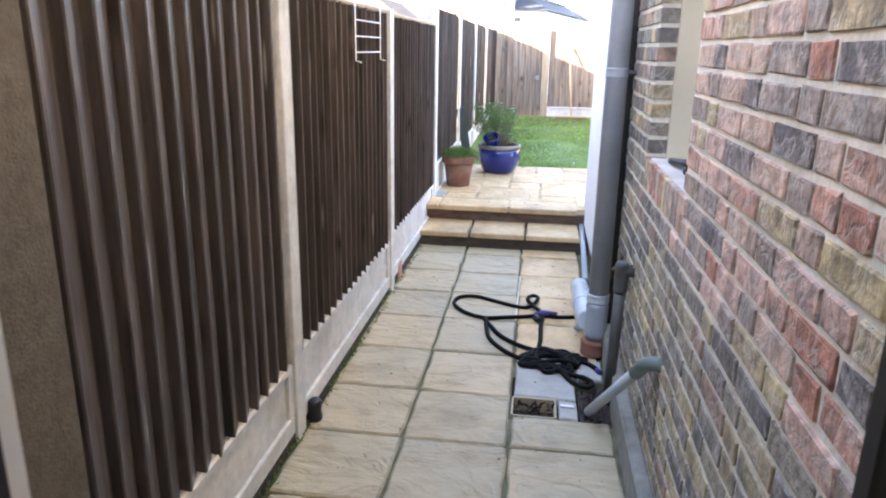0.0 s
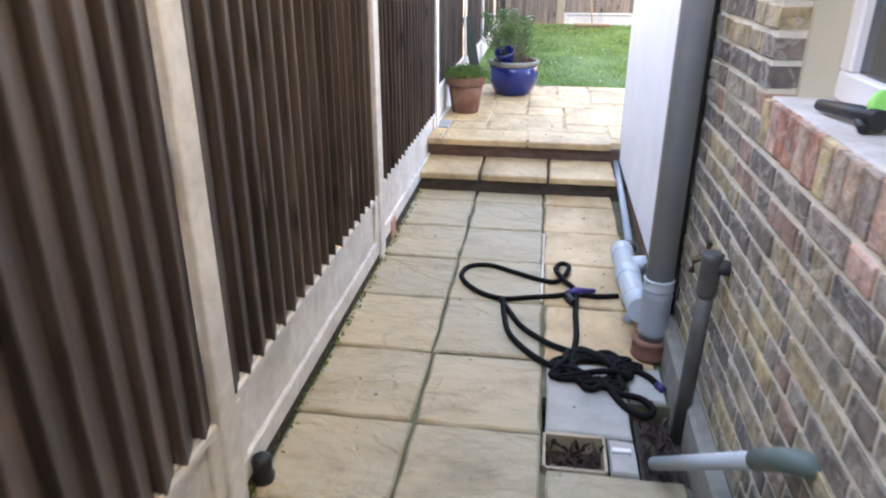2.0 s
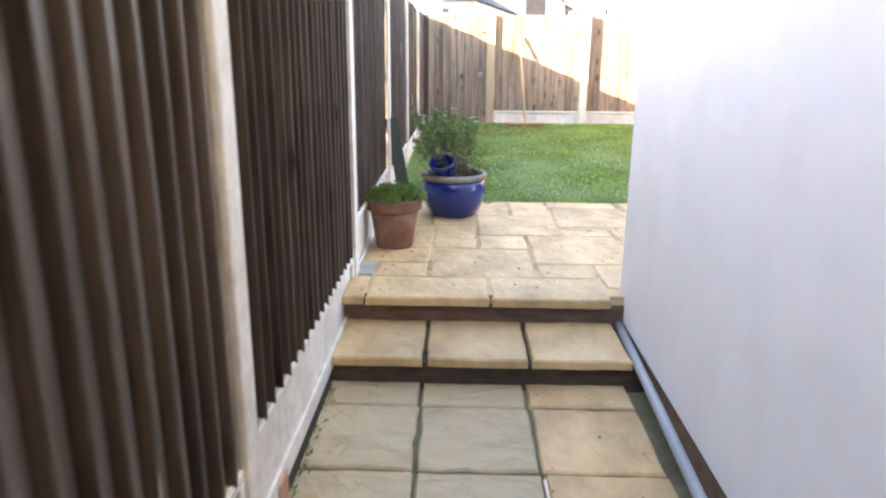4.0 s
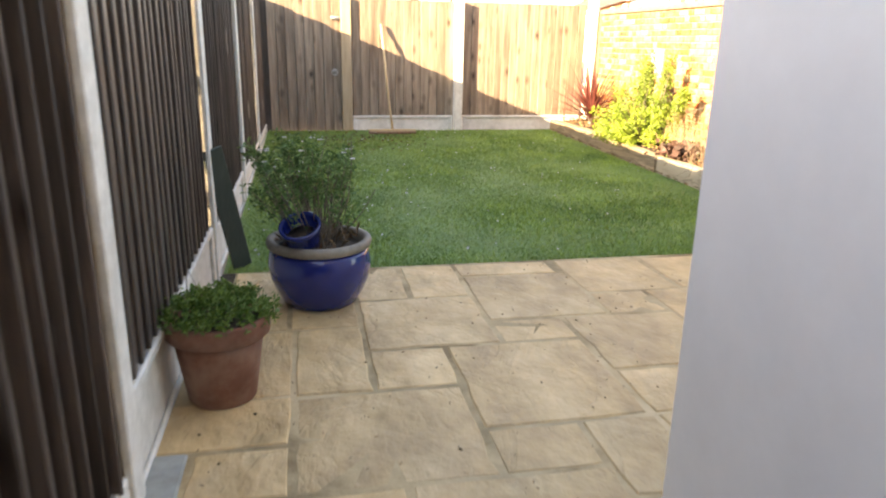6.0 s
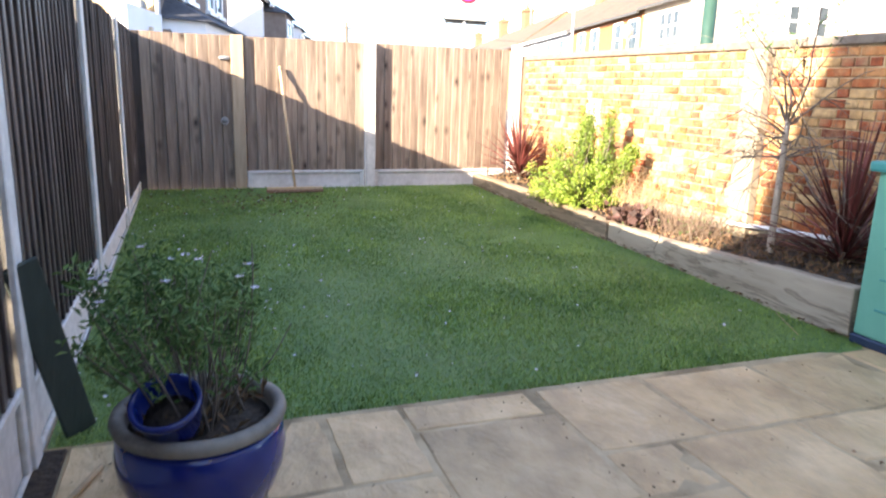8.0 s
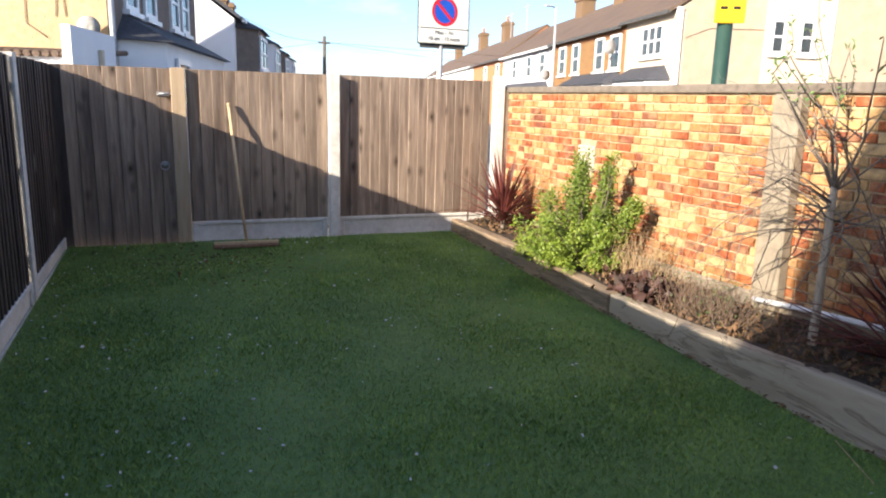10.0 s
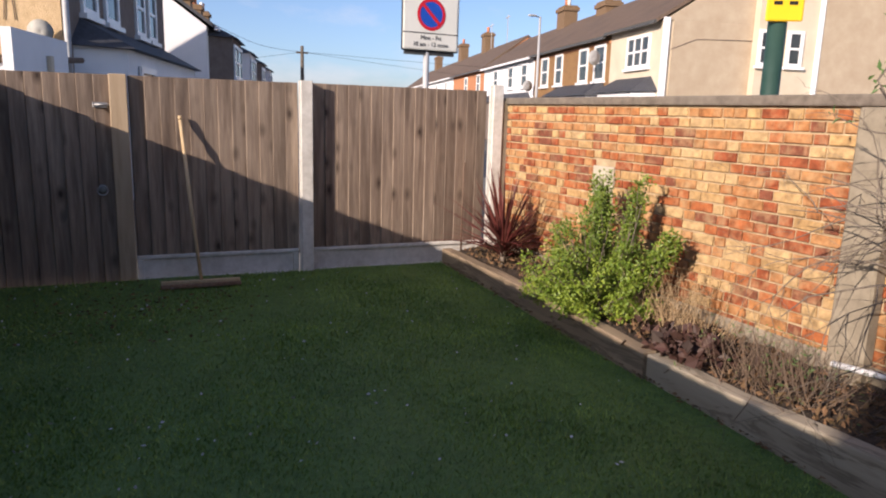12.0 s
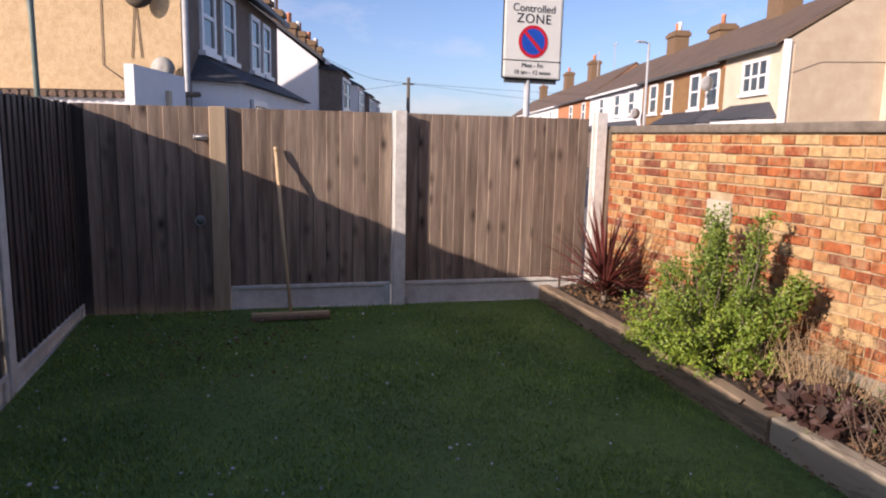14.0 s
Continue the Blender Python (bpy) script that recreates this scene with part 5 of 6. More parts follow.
# ---- plants of the raised bed ----
def sword(verts, faces, at, way, length, width, droop):
    way = Vector(way).normalized()
    side = way.cross(Vector((0, 0, 1)))
    side = side.normalized() if side.length > 0.05 else Vector((1, 0, 0))
    i = len(verts)
    n = 6
    p = Vector(at)
    d = way.copy()
    for k in range(n + 1):
        t = k / n
        w = width * (0.55 + 0.9 * t if t < 0.35 else 0.87 * (1 - t) / 0.65 + 0.02)
        verts += [p + side * w / 2 + Vector((0, 0, w * 0.25)), p, p - side * w / 2 + Vector((0, 0, w * 0.25))]
        d = (d + Vector((0, 0, -droop * t))).normalized()
        p = p + d * length / n
    for k in range(n):
        a = i + 3 * k
        faces += [(a, a + 1, a + 4, a + 3), (a + 1, a + 2, a + 5, a + 4)]


def cordyline(at, scale, count, seed, label):
    random.seed(seed)
    e = empty("cordyline", label, "plant", at, group="cordylines in the raised bed")
    verts, faces = [], []
    for k in range(count):
        a = random.uniform(0, math.tau)
        el = radians(random.uniform(8, 88))
        w = (math.cos(a) * math.cos(el), math.sin(a) * math.cos(el), math.sin(el))
        sword(verts, faces, (0, 0, 0.05 + 0.15 * scale * random.random()), w, scale * random.uniform(0.55, 0.85), 0.030 * scale ** 0.5, random.uniform(0.0, 0.22))
    raw("foliage", verts, faces, LEAF_RED, e)
    bar(e, "stem", [(0, 0, -0.05), (0, 0, 0.18 * scale)], 0.025, BARK, sides=8)
    return e


cordyline((3.03, 13.16, 0.50), 0.95, 130, 31, "burgundy spiky cordyline in sun by the brick wall")
cordyline((3.33, 9.18, 0.46), 1.05, 120, 32, "dark burgundy spiky cordyline in shade by the storage box")

shrub = empty("shrub", "bright yellow-green leafy shrub in sun against brick wall", "shrub", (3.03, 11.74, 0.44))
random.seed(33)
roots, tips = [], []
for _ in range(190):
    a = random.uniform(0, math.tau)
    r = random.random() ** 0.55
    tips.append((0.44 * r * math.cos(a) - 0.06, 0.52 * r * math.sin(a) + 0.05, 0.06 + 0.74 * random.random() * (1.10 - 0.68 * r)))
    roots.append((random.uniform(-0.06, 0.06), random.uniform(-0.06, 0.06), 0))
for (sx, sy, top) in ((0.10, 0.22, 0.94), (0.17, -0.12, 0.92), (0.06, 0.10, 0.80), (0.2, -0.42, 0.62)):
    for _ in range(14):
        tips.append((sx + random.uniform(-0.05, 0.05), sy + random.uniform(-0.05, 0.05), top * random.uniform(0.72, 1.0)))
        roots.append((sx * 0.4, sy * 0.4, 0))
stems(shrub, "stem_clump", BARK, roots, tips, 0.006, 0.002)
spots = [Vector(a).lerp(Vector(b), t) for a, b in zip(roots, tips) for t in (0.55, 0.75, 0.9, 1.02)]
low = [s for s in spots if s.z < 0.42]
high = [s for s in spots if s.z >= 0.42]
foliage("lower_foliage", shrub, LEAF_YELLOW, low, 22, 0.027, 0.016, 0.06, 0.4, "bright yellow-green leaves")
foliage("upper_foliage", shrub, LEAF_MID, high, 30, 0.027, 0.015, 0.055, 0.4)

dry = empty("dry_perennial", "dry straw-brown perennial stems in raised bed", "plant", (3.22, 11.22, 0.44))
random.seed(34)
roots, tips = [], []
for _ in range(210):
    x, y = random.gauss(0, 0.10), random.gauss(0, 0.17)
    roots.append((x, y, 0))
    tips.append((x + random.gauss(0, 0.10), y + random.gauss(0, 0.12), random.uniform(0.12, 0.44)))
stems(dry, "stem_clump", STRAW, roots, tips, 0.0024, 0.0008)
foliage("seedhead_clump", dry, LEAF_DRY, tips, 4, 0.02, 0.006, 0.02, 0.5)
heuch = empty("heuchera", "low clump of dark purple crinkled leaves at bed edge", "plant", (3.0, 10.82, 0.44))
random.seed(35)
foliage("foliage", heuch, LEAF_DARK, [(random.gauss(0, 0.10), random.gauss(0, 0.17), random.uniform(0.02, 0.13)) for _ in range(90)], 4, 0.075, 0.065, 0.03, 0.5)
lav = empty("dead_lavender", "grey-brown twiggy dead lavender mound in raised bed", "plant", (3.12, 10.36, 0.42))
random.seed(36)
roots, tips = [], []
for _ in range(420):
    a = random.uniform(0, math.tau)
    x, y = random.gauss(0, 0.10), random.gauss(0, 0.21)
    roots.append((x, y, 0))
    tips.append((x + 0.20 * math.cos(a) * random.random(), y + 0.26 * math.sin(a) * random.random(), random.uniform(0.06, 0.32)))
stems(lav, "stem_clump", TWIG, roots, tips, 0.003, 0.001)
foliage("foliage", lav, LEAF_GREY, [t for t in tips[::4]], 2, 0.03, 0.006, 0.03, 0.4)

tree = empty("bare_tree", "small bare weeping tree with pale trunk in raised bed", "tree", (3.24, 9.66, 0.44))
random.seed(37)
trunk = curve_points([(0, 0, -0.08), (0.01, 0.01, 0.35), (0.0, 0.0, 0.72), (0.02, 0.02, 0.95)], 5)
bar(tree, "trunk", trunk, [0.026 - 0.008 * i / 15 for i in range(16)], surface("pale_trunk", two((0.34, 0.28, 0.21), (0.50, 0.43, 0.34)), 20, (3, 3, 0.5), 0.85, 0.5), "pale smooth trunk", 12)


def grow(bm, p, d, length, r, depth, droop):
    pts = [p]
    way = Vector(d)
    n = 5
    for k in range(n):
        way = (way + Vector((random.uniform(-0.28, 0.28), random.uniform(-0.28, 0.28), random.uniform(-0.2, 0.2) - droop * (k / n)))).normalized()
        pts.append(pts[-1] + way * length / n)
    tube(pts, [r * (1 - 0.65 * k / n) for k in range(n + 1)], 5, bm, ends=False)
    if depth:
        for _ in range(random.choice((2, 3, 3))):
            q = random.choice(pts[2:])
            side = (way + ball_way() * 0.9).normalized()
            grow(bm, q, side, length * random.uniform(0.45, 0.75), r * 0.55, depth - 1, droop)


for k in range(20):
    bm = bmesh.new()
    a = k * math.tau / 20 + random.uniform(-0.2, 0.2)
    grow(bm, Vector((0.02, 0.02, random.uniform(0.66, 0.93))), (math.cos(a) * 0.8, math.sin(a), random.uniform(-0.05, 0.5)), random.uniform(0.5, 0.95), 0.0065, 3, 0.20)
    part("branch", bm, BARK, tree)
leafy = []
for k in range(5):
    bm = bmesh.new()
    a = random.uniform(0, math.tau)
    grow(bm, Vector((0.02, 0.02, 0.9)), (math.cos(a) * 0.35 - 0.05, math.sin(a) * 0.5, 1), random.uniform(0.55, 0.85), 0.009, 1, -0.05)
    leafy += [v.co.copy() for v in bm.verts if v.co.z > 1.35]
    part("branch", bm, BARK, tree)
foliage("foliage", tree, LEAF_GREY, leafy[::5], 2, 0.045, 0.015, 0.03, 0.5)

pipe = tagged(obj("white_pipe", tube([(3.42, 10.28, 0.575), (3.50, 9.85, 0.60), (3.54, 9.35, 0.625)], 0.017, 14), WHITE_PVC), "white plastic pipe lying across the raised bed", "pipe")

# leaf litter in the bed, fallen petals on the lawn
random.seed(38)
verts, faces = [], []
for _ in range(2600):
    y = random.uniform(8.3, 13.7)
    x = random.uniform(2.9, 3.45)
    lay_leaf(verts, faces, (x, y, edging_top(y) - 0.012 + 0.06 * (x - 2.85) + random.uniform(0, 0.025)), ball_way(0.1), random.uniform(0.02, 0.06), random.uniform(0.008, 0.03))
tagged(raw("leaf_litter", verts, faces, LEAF_DRY), "dead brown leaf litter on the bed soil", "foliage", kind="stuff")
verts, faces = [], []
for _ in range(300):
    y = LAWN_Y0 + 0.1 + 5.1 * random.random()
    x = random.uniform(-0.9, 2.75) if random.random() < 0.6 else random.uniform(-0.9, 0.4)
    a = random.uniform(0, math.tau)
    lay_leaf(verts, faces, (x, y, lawn_z(y) + 0.028), (math.cos(a), math.sin(a), 0.1), random.uniform(0.012, 0.03), random.uniform(0.008, 0.018), 0.05)
tagged(raw("fallen_petals", verts, faces, PETAL), "pale fallen petals scattered over the lawn", "petals", kind="stuff")
verts, faces = [], []
for _ in range(620):
    if random.random() < 0.5:
        y = random.uniform(8.7, 13.8)
        x, y = 2.76 + 0.07 * (13.84 - y) / 5.2 - abs(random.gauss(0, 0.03)), y
    else:
        x, y = random.gauss(0.15, 0.40), random.gauss(13.1, 0.40)
        if not (-0.9 < x < 2.7 and y < 13.8):
            continue
    a = random.uniform(0, math.tau)
    lay_leaf(verts, faces, (x, y, lawn_z(y) + 0.026), (math.cos(a), math.sin(a), 0.1), random.uniform(0.015, 0.05), random.uniform(0.006, 0.02), 0.05)
tagged(raw("dead_leaves", verts, faces, LEAF_DRY), "brown dead leaves along the lawn edge", "foliage", kind="stuff")
random.seed(39)
verts, faces = [], []
for _ in range(700):
    y = random.uniform(1.4, 5.75)
    lay_leaf(verts, faces, (random.uniform(-0.955, -0.925) + 0.012 * random.random(), y, random.uniform(-0.01, 0.012)), ball_way(0.8), random.uniform(0.012, 0.035), 0.008)
tagged(raw("moss_and_weeds", verts, faces, LEAF_FRESH), "green moss and weeds along the fence foot", "weeds", kind="stuff")

# crumbs of soil and leaf on the paving
random.seed(45)
verts, faces = [], []
for k in range(520):
    if k < 330:
        x, y, z = random.uniform(-0.9, 2.7), random.uniform(6.25, 8.5), PATIO_Z + 0.006
    else:
        x, y, z = random.uniform(-0.9, 0.38), random.uniform(1.2, 5.8), 0.006
    a = random.uniform(0, math.tau)
    lay_leaf(verts, faces, (x, y, z), (math.cos(a), math.sin(a), 0.08), random.uniform(0.005, 0.022), random.uniform(0.003, 0.009), 0.03)
tagged(raw("paving_crumbs", verts, faces, LEAF_DRY), "dark crumbs of soil and leaf on the paving", "debris", kind="stuff")

# ---- storage box ----
store = empty("storage_box", "sage green plastic garden storage box with teal lid", "storage box", (2.825, 7.56, PATIO_Z))
part("body", box(0, 0.72, 0, 1.07, 0.05, 0.90, 0.015, 2), GREEN_BOX, store)
part("base", box(-0.012, 0.73, -0.01, 1.08, 0.0, 0.05, 0.008), NAVY, store, "dark navy base")
part("lid", box(-0.035, 0.75, -0.03, 1.105, 0.90, 0.955, 0.015, 2), TEAL_LID, store, "teal overhanging lid")
# Thin darker strips on the face, coloured as the shade in shallow grooves.
for z in (0.2, 0.36, 0.52, 0.68):
    part("groove", box(-0.006, 0.002, 0.10, 0.97, z, z + 0.012, 0.003), TEAL_LID, store)


# ---- street beyond the fence ----
class Frame:
    """A house's own axes: s along the facade, d into the house, z up."""

    def __init__(self, o, u, n):
        self.o, self.u, self.n = Vector((*o, 0)), Vector((*u, 0)), Vector((*n, 0))

    def at(self, s, d, z):
        return self.o + self.u * s + self.n * d + Vector((0, 0, z))

    def move(self, bm):
        for v in bm.verts:
            v.co = self.at(*v.co)
        bmesh.ops.recalc_face_normals(bm, faces=bm.faces[:])
        return bm

    def box(self, s0, s1, d0, d1, z0, z1, bevel=0.0):
        return self.move(box(s0, s1, d0, d1, z0, z1, bevel))

    def poly(self, pts, faces):
        bm = bmesh.new()
        v = [bm.verts.new(p) for p in pts]
        for f in faces:
            bm.faces.new([v[i] for i in f])
        return self.move(bm)

    def roof(self, s0, s1, depth, eaves, ridge, over=0.3, front=0.3):
        mid = depth / 2
        t = 0.14
        pts = []
        for s in (s0 - over, s1 + over):
            pts += [(s, -front, eaves - 0.08), (s, mid, ridge), (s, depth + front, eaves - 0.08), (s, depth + front, eaves - 0.08 + t), (s, mid, ridge + t), (s, -front, eaves - 0.08 + t)]
        faces = [(0, 1, 4, 5), (1, 2, 3, 4), (6, 11, 10, 7), (7, 10, 9, 8), (0, 5, 11, 6), (5, 4, 10, 11), (4, 3, 9, 10), (3, 2, 8, 9), (0, 6, 7, 1), (1, 7, 8, 2)]
        return self.poly(pts, faces)

    def gable(self, s0, s1, depth, z0, z1):
        return self.poly([(s0, 0, z0), (s0, depth, z0), (s0, depth / 2, z1), (s1, 0, z0), (s1, depth, z0), (s1, depth / 2, z1)], [(0, 1, 2), (3, 5, 4), (0, 3, 4, 1), (0, 2, 5, 3), (1, 4, 5, 2)])


def window_on(fr, parent, s0, s1, z0, z1, d=0.0, bars=1, sill=True, mat_=WHITE_PVC):
    w = part("window", fr.box(s0, s1, d - 0.02, d + 0.06, z0, z1), GLASS, parent)
    f = 0.09
    for a in ((s0 - f, s0 + f * 0.5, z0 - f, z1 + f), (s1 - f * 0.5, s1 + f, z0 - f, z1 + f), (s0 + f * 0.5, s1 - f * 0.5, z1 - 0.03, z1 + f), (s0 + f * 0.5, s1 - f * 0.5, z0 - f, z0 + 0.03)):
        part("window_frame", fr.box(a[0], a[1], d - 0.06, d + 0.0, a[2], a[3]), mat_, w)
    part("window_frame", fr.box(s0 + f * 0.5, s1 - f * 0.5, d - 0.05, d - 0.021, (z0 + z1) / 2 - 0.04, (z0 + z1) / 2 + 0.04), mat_, w)
    for k in range(bars - 1):
        s = s0 + (s1 - s0) * (k + 1) / bars
        part("window_frame", fr.box(s - 0.05, s + 0.05, d - 0.052, d - 0.022, z0 + 0.03, z1 - 0.03), mat_, w)
    if sill:
        part("window_sill", fr.box(s0 - 0.18, s1 + 0.18, d - 0.14, d, z0 - f - 0.10, z0 - f), mat_, w)
    return w


def chimney(fr, parent, s, d, z0, z1, w=0.9, pots=3, mat_=CHIMNEY_BRICK, pot_mats=(CHIMNEY_POT,)):
    c = part("chimney", fr.box(s - w / 2, s + w / 2, d - 0.45, d + 0.45, z0, z1), mat_, parent)
    part("chimney_cap", fr.box(s - w / 2 - 0.1, s + w / 2 + 0.1, d - 0.55, d + 0.55, z1 - 0.35, z1 - 0.12), mat_, c)
    for k in range(pots):
        p = lathe([(0.13, 0), (0.11, 0.45), (0.13, 0.5), (0.13, 0.6), (0.10, 0.6)], 12)
        for v in p.verts:
            v.co = v.co + fr.at(s + (k - (pots - 1) / 2) * 0.28, d, z1 - 0.02)
        part("chimney_pot", p, pot_mats[k % len(pot_mats)], c)


UL = (0.212, 0.977)
UR, NR = (0.237, 0.9715), (0.9715, -0.237)
R = Frame((18.2, 29.73), UR, NR)


def terrace(fr, name, s0, s1, wall, eaves, ridge, label, windows=(), stacks=(), depth=8.0, roof=SLATE, bars=1, bay=None, gable_mat=None, z_win=(4.15, 5.85), rise=0.6, stack_w=0.9):
    h = empty(name, label, "house", group="houses of the street")
    part("wall", fr.box(s0, s1, 0, depth, -0.15, eaves), wall, h)
    part("gable", fr.gable(s0 + 0.004, s1 - 0.004, depth, eaves, ridge - 0.05), gable_mat or wall, h)
    part("roof", fr.roof(s0, s1, depth, eaves, ridge, 0.02), roof, h)
    part("gutter", fr.box(s0, s1, -0.40, -0.28, eaves - 0.12, eaves), HOUSE_WHITE if wall is HOUSE_WHITE else DARK_PVC, h)
    for a, b in windows:
        window_on(fr, h, a, b, *z_win, bars=bars)
    for s, top, pots in stacks:
        chimney(fr, h, s, depth / 2, eaves, top, stack_w, pots, pot_mats=(WHITE_PVC, CHIMNEY_POT, CHIMNEY_POT) if pots == 3 else (CHIMNEY_POT,))
    if bay:
        a, b, zt, m = bay
        part("bay", fr.poly([(a, 0, -0.1), (a + 0.5, -0.8, -0.1), (b - 0.5, -0.8, -0.1), (b, 0, -0.1), (a, 0, zt), (a + 0.5, -0.8, zt), (b - 0.5, -0.8, zt), (b, 0, zt)],
                            [(0, 1, 5, 4), (1, 2, 6, 5), (2, 3, 7, 6), (4, 5, 6, 7), (0, 3, 2, 1), (0, 4, 7, 3)]), m, h)
        part("bay_roof", fr.poly([(a - 0.2, 0.02, zt), (a + 0.35, -1.0, zt), (b - 0.35, -1.0, zt), (b + 0.2, 0.02, zt), (a + 0.5, 0.02, zt + rise), (b - 0.5, 0.02, zt + rise)],
                                 [(0, 1, 4), (1, 2, 5, 4), (2, 3, 5), (0, 3, 2, 1), (0, 4, 5, 3)]), DARK_SLATE, h)
    return h


cream = terrace(R, "terraced_house", 0, 5.0, CREAM_RENDER, 5.4, 7.7, "cream rendered end-of-terrace house with pinkish gable wall", [(1.1, 3.1)], bars=3, bay=(0.25, 4.7, 2.8, HOUSE_WHITE), gable_mat=PINK_RENDER, z_win=(3.85, 4.95), depth=7.0)
part("end_wall", R.box(-0.06, -0.004, 0.35, 7.0, -0.1, 5.4), PINK_RENDER, cream, "pinkish rendered end wall")
part("end_gable", R.gable(-0.06, -0.003, 7.0, 5.402, 7.6), PINK_RENDER, cream)
part("corner_trim", R.box(-0.09, 0.0, -0.04, 0.20, -0.1, 5.5), HOUSE_WHITE, cream, "white painted corner")
part("wall_cable", tube([R.at(-0.08, 0.3, 4.35), R.at(-0.08, 1.3, 4.75), R.at(-0.08, 4.5, 4.8)], 0.012, 5), HOUSE_BROWN, cream, "thin dark wall cable")
brown = terrace(R, "terraced_house", 5.0, 16.9, TERRACE_BRICK, 5.3, 7.7, "brown brick terraced houses with white sash windows", [(5.6, 6.8), (7.8, 8.9), (11.6, 12.7), (14.1, 15.3)], [(7.6, 9.8, 0), (14.5, 8.3, 1)], bay=(5.2, 12.4, 2.75, HOUSE_WHITE), z_win=(3.5, 4.95), depth=7.0, stack_w=1.5)
part("brick_band", R.box(5.0, 16.9, -0.03, -0.004, 5.0, 5.16), TERRACE_RED, brown, "red brick band under the eaves")
for s_, z_ in ((5.75, 4.4), (16.6, 3.5)):
    dish = lathe([(0.0, 0.0), (0.16, 0.03), (0.32, 0.12), (0.33, 0.14), (0.0, 0.03)], 20)
    for v in dish.verts:
        v.co = Vector((v.co.x, -v.co.z, v.co.y)) + R.at(s_, -0.55, z_)
    part("satellite_dish", dish, POLE_GREY, brown, "pale grey satellite dish")
white_row = terrace(R, "terraced_house", 16.9, 31.3, HOUSE_WHITE, 5.25, 7.7, "white rendered terraced houses with brown tiled roof", [(18.5, 19.8), (22, 23.3), (26.5, 27.8)], [(21.8, 9.0, 3)], z_win=(3.6, 4.9), depth=7.0, bay=(17.5, 30.0, 2.6, HOUSE_BROWN), stack_w=1.6)
for s_ in (38.5, 45.0):
    part("aerial", R.box(s_ - 0.03, s_ + 0.03, 3.5, 3.56, 7.6, 10.6), POLE_GREY, white_row)
    part("aerial", R.box(s_ - 0.8, s_ + 0.8, 3.5, 3.56, 10.35, 10.42), POLE_GREY, white_row)
terrace(R, "terraced_house", 31.3, 46.0, TERRACE_RED, 5.3, 8.0, "red brick terraced houses down the street", [(33, 34.2), (38.5, 39.7)], [(46.5, 9.8, 2)], z_win=(3.6, 4.9), depth=7.0, stack_w=1.8)
terrace(R, "terraced_house", 46.0, 92.0, HOUSE_WHITE, 5.3, 8.0, "pale distant terraced houses", [(50, 51.2), (57, 58.2)], [(60.0, 9.9, 2), (80.0, 9.8, 2)], z_win=(3.6, 4.9), depth=7.0, stack_w=2.0)
ext = empty("rear_extension", "cream rendered rear building with white windows", "house", group="houses of the street")
part("wall", R.box(-0.40, -0.065, 3.6, 6.05, -0.1, 6.6), CREAM_RENDER, ext)
part("roof", R.box(-0.6, -0.065, 3.5, 6.15, 6.6, 6.75), SLATE, ext)
E_ = Frame(R.at(-0.40, 0, 0).xy, NR, UR)
window_on(E_, ext, 3.72, 4.2, 3.95, 5.1)
window_on(E_, ext, 4.9, 5.4, 3.95, 5.1)
pink = empty("pink_house", "pinkish rendered house with white corner trim", "house", group="houses of the street")
part("wall", R.box(-0.45, 4.4, 7.2, 15.5, -0.1, 6.9), PINK_RENDER, pink)
part("front_wall", R.box(-0.45, -0.065, 6.2, 7.2, -0.1, 6.9), PINK_RENDER, pink)
part("corner_trim", R.box(-0.50, -0.065, 6.054, 6.2, -0.1, 6.9), HOUSE_WHITE, pink, "white painted corner")
part("roof", R.box(-0.7, 4.6, 7.1, 15.7, 6.9, 7.1), SLATE, pink)
P_ = Frame(R.at(-0.45, 0, 0).xy, NR, UR)
window_on(P_, pink, 9.6, 10.6, 3.0, 4.4)

L = Frame((-0.95, 22.5), UL, (-0.977, 0.212))
lh = terrace(L, "corner_house", 0, 8.4, HOUSE_BROWN, 5.1, 8.2, "corner house with buff pebbledash gable and brown front", [(0.78, 1.6), (2.3, 3.2), (4.95, 5.75), (6.3, 7.1)],
             roof=DARK_SLATE, bay=(0.12, 9.0, 2.78, HOUSE_WHITE), z_win=(3.5, 4.72), depth=9.5, rise=0.55)
part("gable_wall", L.box(-0.08, -0.004, 0.1, 9.5, -0.1, 5.1), PEBBLEDASH, lh, "buff pebbledash gable wall in sun")
part("gable_top", L.gable(-0.08, -0.003, 9.5, 5.102, 8.1), PEBBLEDASH, lh)
for pts in ([(-0.10, 1.50, 6.0), (-0.10, 1.55, 4.0), (-0.10, 1.56, 3.0), (-0.10, 1.2, 2.75)], [(-0.10, 0.98, 6.0), (-0.10, 0.95, 4.0), (-0.10, 1.02, 3.15)], [(-0.10, 0.90, 6.0), (-0.10, 0.92, 4.2), (-0.10, 0.84, 3.15)]):
    part("cable", tube([L.at(*p) for p in pts], 0.009, 5), HOUSE_BROWN, lh, "thin wall cable")
part("drainpipe", tube([L.at(-0.14, 0.0, 0), L.at(-0.14, 0.0, 5.0)], 0.055, 8), POLE_GREY, lh, "grey drainpipe at the corner")
